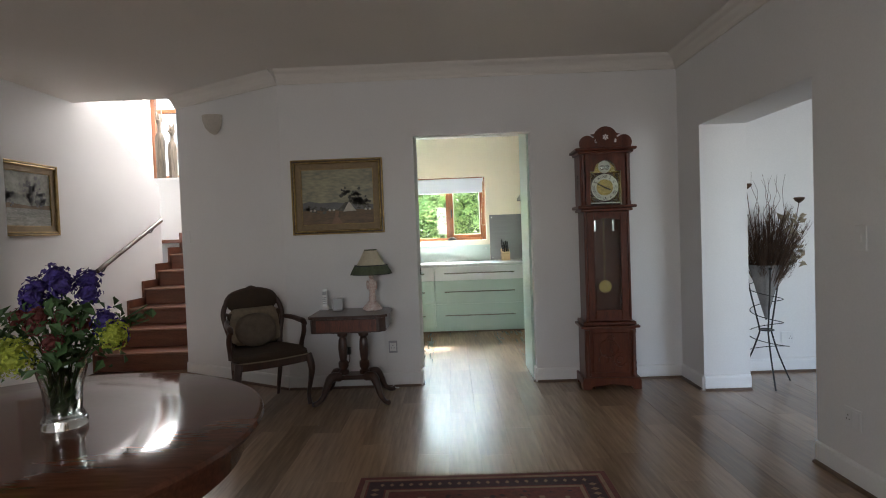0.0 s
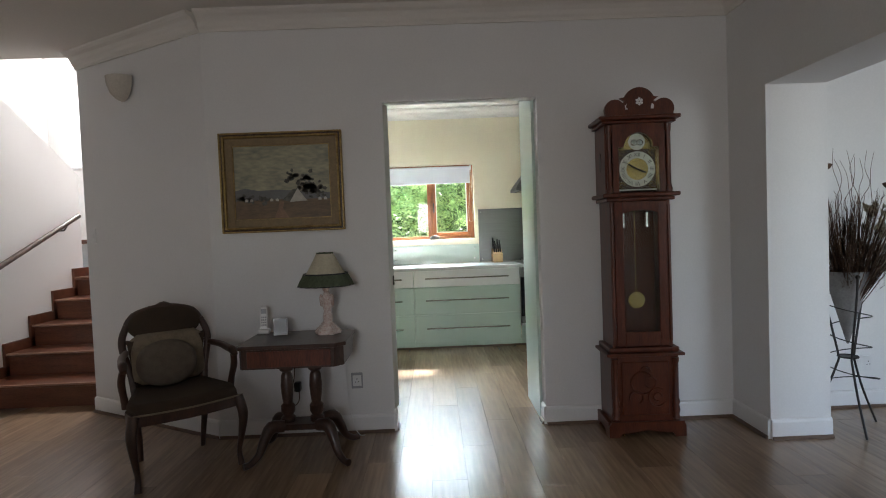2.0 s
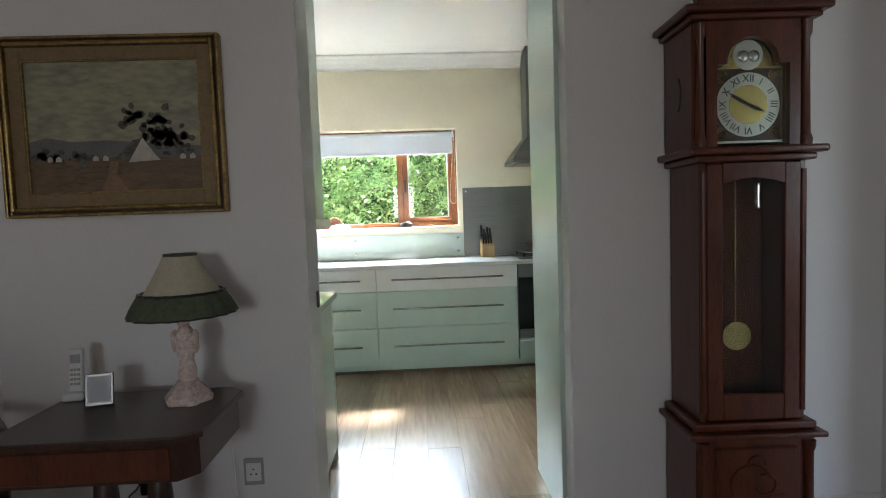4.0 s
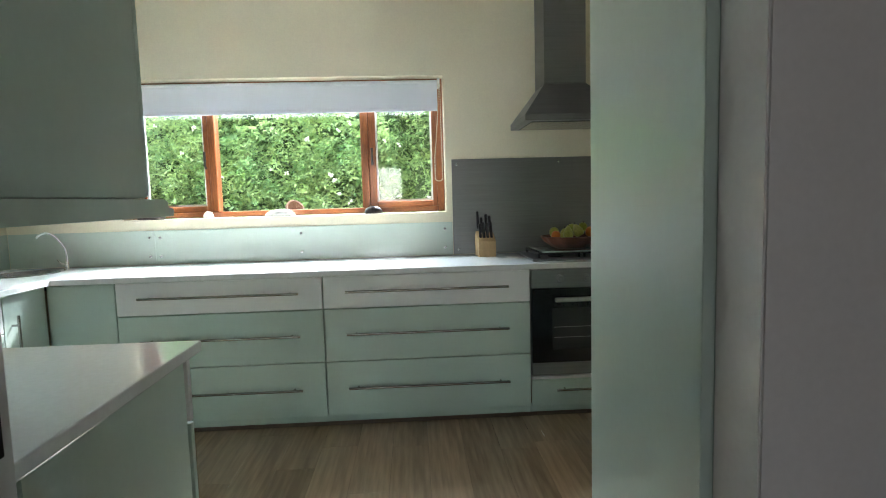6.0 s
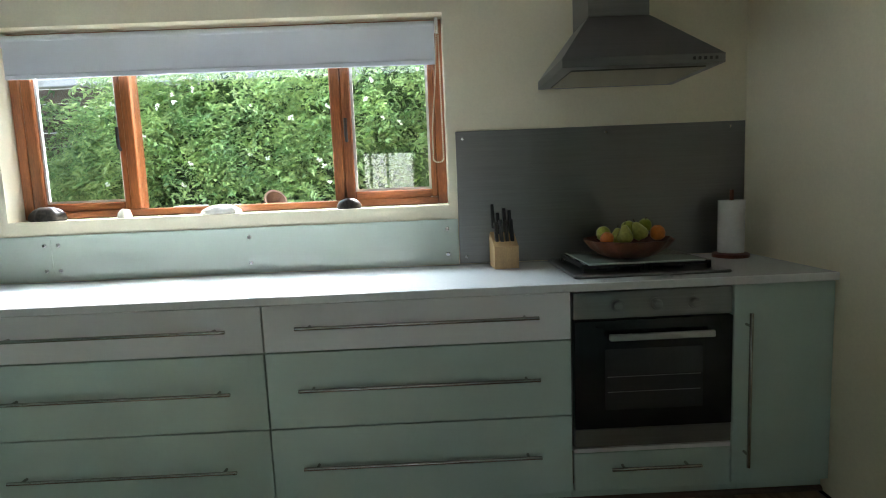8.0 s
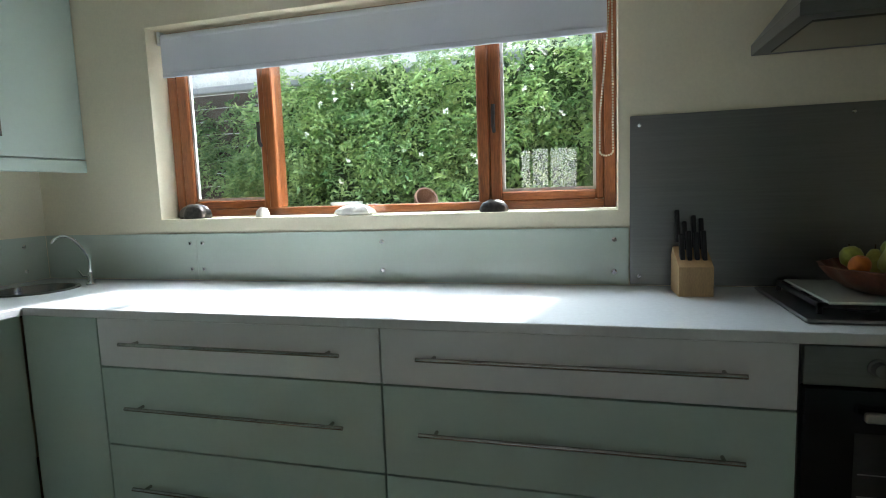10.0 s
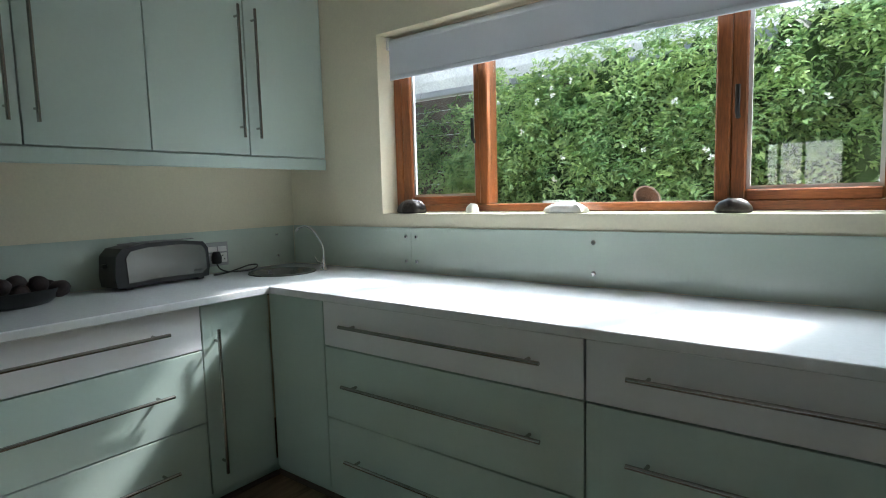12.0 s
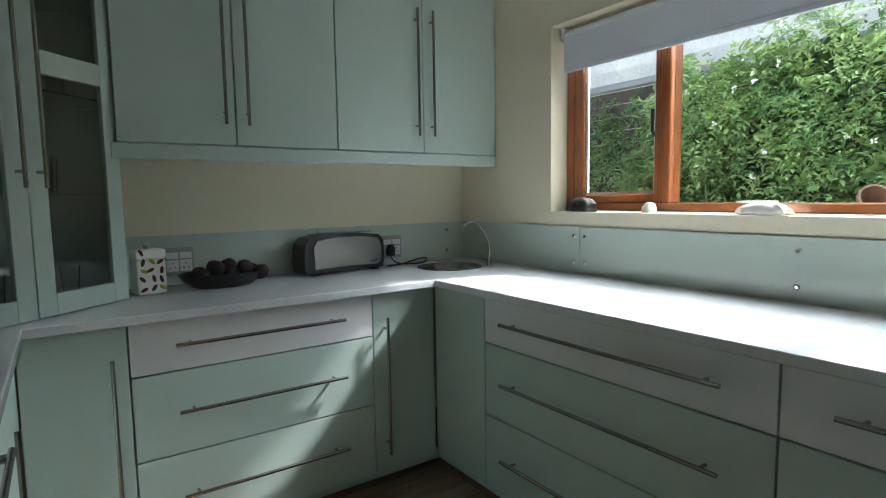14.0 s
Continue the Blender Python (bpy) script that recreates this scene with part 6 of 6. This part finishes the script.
part("cone", lathe(bmesh.new(), [(0.006, 0.0), (0.03, 0.09), (0.085, 0.30), (0.122, 0.445), (0.119, 0.445), (0.082, 0.30), (0.027, 0.09), (0.004, 0.012)], sides=32), material("grey_frosted_glass", (0.25, 0.245, 0.24), 0.25, 0.15, 10, 0.1), cv, smooth=50)
bq = thing("dried_bouquet", pose(2.93, 4.60, 0.70), "tall bouquet of dark brown dried twigs and seed heads", "dried flowers")
rng.seed(77)
tw, gr = bmesh.new(), bmesh.new()
heads = []
for i in range(230):
    a, lean = rng.uniform(0, 6.283), rng.uniform(0.05, 0.5)
    h = rng.uniform(0.40, 0.80) * (1 - 0.35 * lean)
    d = Vector((math.cos(a) * lean + 0.08, math.sin(a) * lean, 1)).normalized()
    p0 = Vector((math.cos(a) * 0.03 * rng.random(), math.sin(a) * 0.03 * rng.random(), 0.0))
    bend = Vector((rng.uniform(-0.05, 0.05), rng.uniform(-0.05, 0.05), 0))
    pts = [p0, p0 + d * h * 0.35 + bend * 0.3, p0 + d * h * 0.7 + bend * 0.5, p0 + d * h + bend]
    tube(tw, pts, [0.0028, 0.0024, 0.002, 0.0012], 4)
    heads.append((pts[-1], d, h))
    if i % 6:
        for k in range(34):
            q = pts[-1] - d * (k / 34) * 0.55 * h + Vector((rng.gauss(0, 0.009), rng.gauss(0, 0.009), 0))
            o = (d * 1.6 + Vector((rng.gauss(0, 0.5), rng.gauss(0, 0.5), 0.2))).normalized()
            e = q + o * rng.uniform(0.03, 0.06)
            w = o.orthogonal().normalized() * rng.uniform(0.002, 0.005)
            v = [gr.verts.new(z) for z in (q - w, q + w, e)]
            gr.faces.new(v)
for i in range(9):
    a = rng.uniform(0, 6.283)
    p = Vector((0.05 * math.cos(a), 0.05 * math.sin(a), 0.3))
    pts = [p]
    for k in range(7):
        p = p + Vector((rng.uniform(-0.035, 0.035) + 0.01 * math.cos(a), rng.uniform(-0.03, 0.03), rng.uniform(0.075, 0.11)))
        pts.append(p)
    tube(tw, pts, [0.003 - 0.0003 * k for k in range(8)], 4)
tagged(part("twig_mass", tw, DRIED, bq), kind="stuff")
tagged(part("seed_plume", gr, DRIED, bq), kind="stuff")
for p in (Vector((-0.16, -0.04, 0.90)), Vector((0.29, 0.02, 0.78))):
    b = bmesh.new()
    lathe(b, [(0.008, -0.03), (0.03, -0.012), (0.042, 0.008), (0.035, 0.014), (0.01, 0.006)], p.x, p.y, 16)
    for v in b.verts:
        v.co.z += p.z
    tube(b, [(p.x, p.y, p.z - 0.02), (p.x * 0.8, p.y, p.z - 0.3), (0, 0, 0.05)], 0.003, 5)
    part("seed_pod", b, DRIED, bq, "dark lotus seed pod", 50)
pl = bmesh.new()
for _ in range(60):
    leaf_mesh(pl, Vector((rng.uniform(0.10, 0.30), rng.uniform(-0.10, 0.05), rng.uniform(0.26, 0.66))), Vector((rng.uniform(-0.5, 0.5), -1, rng.uniform(-0.4, 0.5))), rng.uniform(0.04, 0.075))
part("pale_leaves", pl, DRIED_PALE, bq, "pale papery leaves")


# ---- round table with flowers, rug ----
CX, CY = -0.95, 1.75
rt = thing("round_table", pose(CX, CY, 0), "polished red-brown round dining table", "table")
part("tabletop", lathe(bmesh.new(), [(0.735, 0.728), (0.755, 0.733), (0.76, 0.744), (0.755, 0.756), (0.742, 0.76), (0.4, 0.76)], sides=96), TABLEWOOD, rt, "glossy tabletop", 30)
part("apron", lathe(bmesh.new(), [(0.68, 0.62), (0.69, 0.625), (0.69, 0.727), (0.60, 0.727), (0.60, 0.62)], sides=72), TABLEWOOD, rt, smooth=30)
for a in (-28, 62, 152, 242):
    d = Vector((math.cos(radians(a)), math.sin(radians(a)), 0))
    leg = bmesh.new()
    tube(leg, [d * 0.64 + Vector((0, 0, 0.70)), d * 0.64 + Vector((0, 0, 0.56)), d * 0.63 + Vector((0, 0, 0.25)), d * 0.66 + Vector((0, 0, 0.0))], [0.05, 0.04, 0.028, 0.024], 12)
    part("leg", leg, TABLEWOOD, rt, smooth=60)
vs = thing("glass_vase", pose(-0.80, 1.83, 0.7605), "clear flared glass vase with green stems on the round table", "vase")
part("glass", lathe(bmesh.new(), [(0.062, 0.0), (0.064, 0.02), (0.05, 0.05), (0.055, 0.12), (0.075, 0.20), (0.095, 0.235), (0.091, 0.235), (0.071, 0.20), (0.05, 0.12), (0.045, 0.05), (0.05, 0.024), (0.01, 0.02)], sides=36), VASE_GLASS, vs, smooth=50)
bo = thing("flower_bouquet", pose(-0.80, 1.83, 0.79) @ Matrix.Scale(0.95, 4), "bouquet of violet, lime and russet flowers in the glass vase", "flowers")
rng.seed(55)
sm = bmesh.new()


def bloom(c, r, n, size, mat, nm, lb, spread=1.0):
    b = bmesh.new()
    blob(b, c, (r * 0.55, r * 0.55, r * 0.55), 8)
    for _ in range(n):
        d = Vector((rng.gauss(0, 1), rng.gauss(0, 1), rng.gauss(0, 1) + 0.3)).normalized()
        leaf_mesh(b, Vector(c) + d * r * rng.uniform(0.5, 1.0) * spread, d + Vector((rng.uniform(-0.5, 0.5), rng.uniform(-0.5, 0.5), 0.2)), size * rng.uniform(0.7, 1.3))
    part(nm, b, mat, bo, lb)
    tube(sm, [(0.3 * c[0] * 0.12, 0.3 * c[1] * 0.12, 0.0), (c[0] * 0.35, c[1] * 0.35, 0.18), c], 0.003, 5)


for c in ((-0.02, 0.02, 0.46), (0.03, -0.02, 0.43), (-0.07, 0.0, 0.42), (0.07, 0.05, 0.44), (-0.04, -0.05, 0.40), (0.09, 0.02, 0.40), (-0.10, 0.03, 0.37), (0.15, 0.0, 0.31), (0.17, 0.03, 0.27)):
    bloom(c, 0.046, 90, 0.022, VIOLET, "violet_bloom", "deep violet bloom")
for c, r in (((-0.045, -0.135, 0.225), 0.064), ((0.19, -0.02, 0.265), 0.052), ((-0.15, -0.10, 0.20), 0.058), ((-0.20, 0.03, 0.23), 0.04)):
    bloom(c, r, 330, 0.015, LIME, "lime_bloom", "round lime-green chrysanthemum")
for c in ((-0.13, 0.0, 0.33), (0.06, -0.06, 0.33), (0.0, -0.08, 0.34), (0.10, -0.03, 0.30), (0.04, -0.09, 0.26), (-0.04, -0.06, 0.31)):
    bloom(c, 0.034, 60, 0.02, RUSSET, "russet_bloom", "dark russet flower")
gl = bmesh.new()
for _ in range(360):
    a, r = rng.uniform(0, 6.283), rng.uniform(0.02, 0.2)
    leaf_mesh(gl, Vector((r * math.cos(a), r * math.sin(a), rng.uniform(0.19, 0.40) - 0.2 * r)), Vector((math.cos(a), math.sin(a), rng.uniform(0, 1))), rng.uniform(0.02, 0.05))
for _ in range(40):
    a = rng.uniform(0, 6.283)
    leaf_mesh(gl, Vector((0.03 * math.cos(a), 0.03 * math.sin(a), rng.uniform(0.02, 0.16))), Vector((math.cos(a), math.sin(a), 0.2)), rng.uniform(0.03, 0.06))
for a in (150, 165, 190, 40, 25):
    d = Vector((math.cos(radians(a)), math.sin(radians(a)), 0))
    tube(sm, [(0, 0, 0.05), tuple(d * 0.1 + Vector((0, 0, 0.25))), tuple(d * 0.26 + Vector((0, 0, 0.30 + 0.05 * math.sin(a))))], 0.003, 5)
    for k in range(12):
        leaf_mesh(gl, d * (0.14 + 0.012 * k) + Vector((0, 0, 0.27 + 0.004 * k)), Vector((rng.uniform(-1, 1), rng.uniform(-1, 1), 0.5)), 0.035)
part("foliage", gl, STEM, bo, "dark green leaves")
part("stem_bundle", sm, STEM, bo)

rug = thing("patterned_rug", pose(-0.11, 1.15, 0.0), "red and navy patterned oriental rug on the wood floor", "rug")
RW, RL = 1.31, 1.93
part("field", B(0, 0, 0.001, RW, RL, 0.009, bevel=0.002), RUG_RED, rug)
for inset, w, mat, z in ((0.03, 0.02, RUG_SAND, 0.0096), (0.06, 0.085, RUG_NAVY, 0.0096), (0.155, 0.018, RUG_SAND, 0.0096)):
    b = bmesh.new()
    for x0, y0_, x1, y1 in ((inset, inset, inset + w, RL - inset), (RW - inset - w, inset, RW - inset, RL - inset), (inset + w, inset, RW - inset - w, inset + w), (inset + w, RL - inset - w, RW - inset - w, RL - inset)):
        box(b, x0, y0_, 0.0085, x1, y1, z)
    part("border", b, mat, rug)
mo = bmesh.new()
for i in range(22):
    for j, yy in enumerate((0.10, RL - 0.10)):
        x = 0.13 + i * 0.05
        prism(mo, [(x + rng.uniform(-0.004, 0.004), yy - 0.017), (x + 0.011, yy), (x, yy + 0.02), (x - 0.013, yy + rng.uniform(-0.006, 0.006))], "z", 0.0095, 0.0102)
for j in range(34):
    for xx in (0.10, RW - 0.10):
        y = 0.13 + j * 0.05
        prism(mo, [(xx, y - 0.016), (xx + 0.022, y), (xx, y + 0.016), (xx - 0.022, y)], "z", 0.0095, 0.0102)
for i in range(9):
    for j in range(15):
        x, y, r = 0.25 + i * 0.10 + rng.uniform(-0.02, 0.02), 0.26 + j * 0.10 + rng.uniform(-0.02, 0.02), rng.uniform(0.012, 0.026)
        prism(mo, [(x + r * math.cos(k * 0.785), y + r * math.sin(k * 0.785) * (1.3 if k % 2 else 0.8)) for k in range(8)], "z", 0.0085, 0.0098)
tagged(part("motif", mo, RUG_SAND, rug, "small sand-coloured motifs"), kind="stuff")
m2 = bmesh.new()
for i in range(420):
    x, y, r = rng.uniform(0.2, RW - 0.2), rng.uniform(0.2, RL - 0.2), rng.uniform(0.006, 0.014)
    prism(m2, [(x + r * rng.uniform(0.6, 1.6) * math.cos(k * 1.257), y + r * rng.uniform(0.6, 1.6) * math.sin(k * 1.257)) for k in range(5)], "z", 0.0085, 0.0094)
tagged(part("dark_motif", m2, RUG_NAVY, rug, "small dark scattered motifs"), kind="stuff")
fg = bmesh.new()
for i in range(130):
    x = 0.01 * i + 0.006
    for y0_, y1 in ((RL, RL + 0.035), (0, -0.035)):
        tube(fg, [(x, y0_, 0.004), (x + rng.uniform(-0.004, 0.004), y1, 0.002)], 0.0016, 4)
part("fringe", fg, RUG_SAND, rug, "short cream fringe")

# carved figures on the stair window sill
GREYWOOD = material("greyed_carved_wood", (0.24, 0.19, 0.14), 0.8, 0.45, 9, 0.4, stretch=(8, 8, 0.6))
for x, h, tw_ in ((-3.935, 1.04, 14), (-3.745, 0.83, -18)):
    s = thing("carved_animal_statue", pose(x, 8.46, SWB + 0.001, 0, 0, tw_), "tall slender carved wooden animal on the stair window sill", "statue")
    b = bmesh.new()
    lathe(b, [(0.055, 0.0), (0.06, 0.02), (0.062, h * 0.3), (0.066, h * 0.55), (0.05, h * 0.64), (0.026, h * 0.68), (0.024, h * 0.78), (0.04, h * 0.82), (0.046, h * 0.88), (0.03, h * 0.93), (0.006, h * 0.945)], sides=16, wave=0.12, waves=5)
    blob(b, (0.0, -0.05, h * 0.84), (0.02, 0.035, 0.018), 10)
    for e in (-1, 1):
        tube(b, [(e * 0.022, 0, h * 0.90), (e * 0.036, 0, h * 0.95), (e * 0.042, 0, h)], [0.017, 0.013, 0.002], 8)
    part("figure", b, GREYWOOD, s, smooth=60)
part_sill = structure("window_sill", B(SWL + 0.001, 8.38, SWB - 0.03, SWR - 0.001, 8.399, SWB), TRIM, "white stair window sill", "window sill")

# ---- floor planks ----
PWID, PLEN = 0.184, 1.22
me = bpy.data.meshes.new("plank")
b = B(0.0003, 0.0003, -0.006, PWID - 0.0003, PLEN - 0.0003, 0.0, bevel=0.0006)
b.to_mesh(me)
b.free()
me.materials.append(PLANK)
prng = random.Random(9)
far = bmesh.new()
ROOMS = [(-2.9, -3.08, 2.6, 4.95), (-1.98, 4.95, 2.33, 7.9), (2.6, -0.04, 6.05, 4.93), (-3.4, 4.06, -2.9, 5.2), (-2.9, 4.95, -1.98, 5.8)]


def indoors(x, y):
    return any(a <= x <= c and b_ <= y <= d for a, b_, c, d in ROOMS)


for i in range(-20, 34):
    x = i * PWID
    off_ = prng.random() * PLEN
    for j in range(-4, 8):
        y = j * PLEN + off_
        near = -2.8 < x < 3.4 and 1.4 < y < 7.2 and not (x < -1.5 and y > 5.4)
        if near and all(indoors(px, py) for px in (x, x + PWID) for py in (y, y + PLEN / 2, y + PLEN)):
            o = new("plank", me)
            o.location = (x, y, 0)
            o.parent = floor
            continue
        for a, b_, c, d in ROOMS:
            x0, y0, x1, y1 = max(a, x + 0.0006), max(b_, y + 0.0006), min(c, x + PWID - 0.0006), min(d, y + PLEN - 0.0006)
            if x1 - x0 > 0.002 and y1 - y0 > 0.002:
                box(far, x0, y0, -0.006, x1, y1, 0.0)
tagged(part("far_planks", far, PLANK, floor), "grey-brown wood planks", kind="stuff")
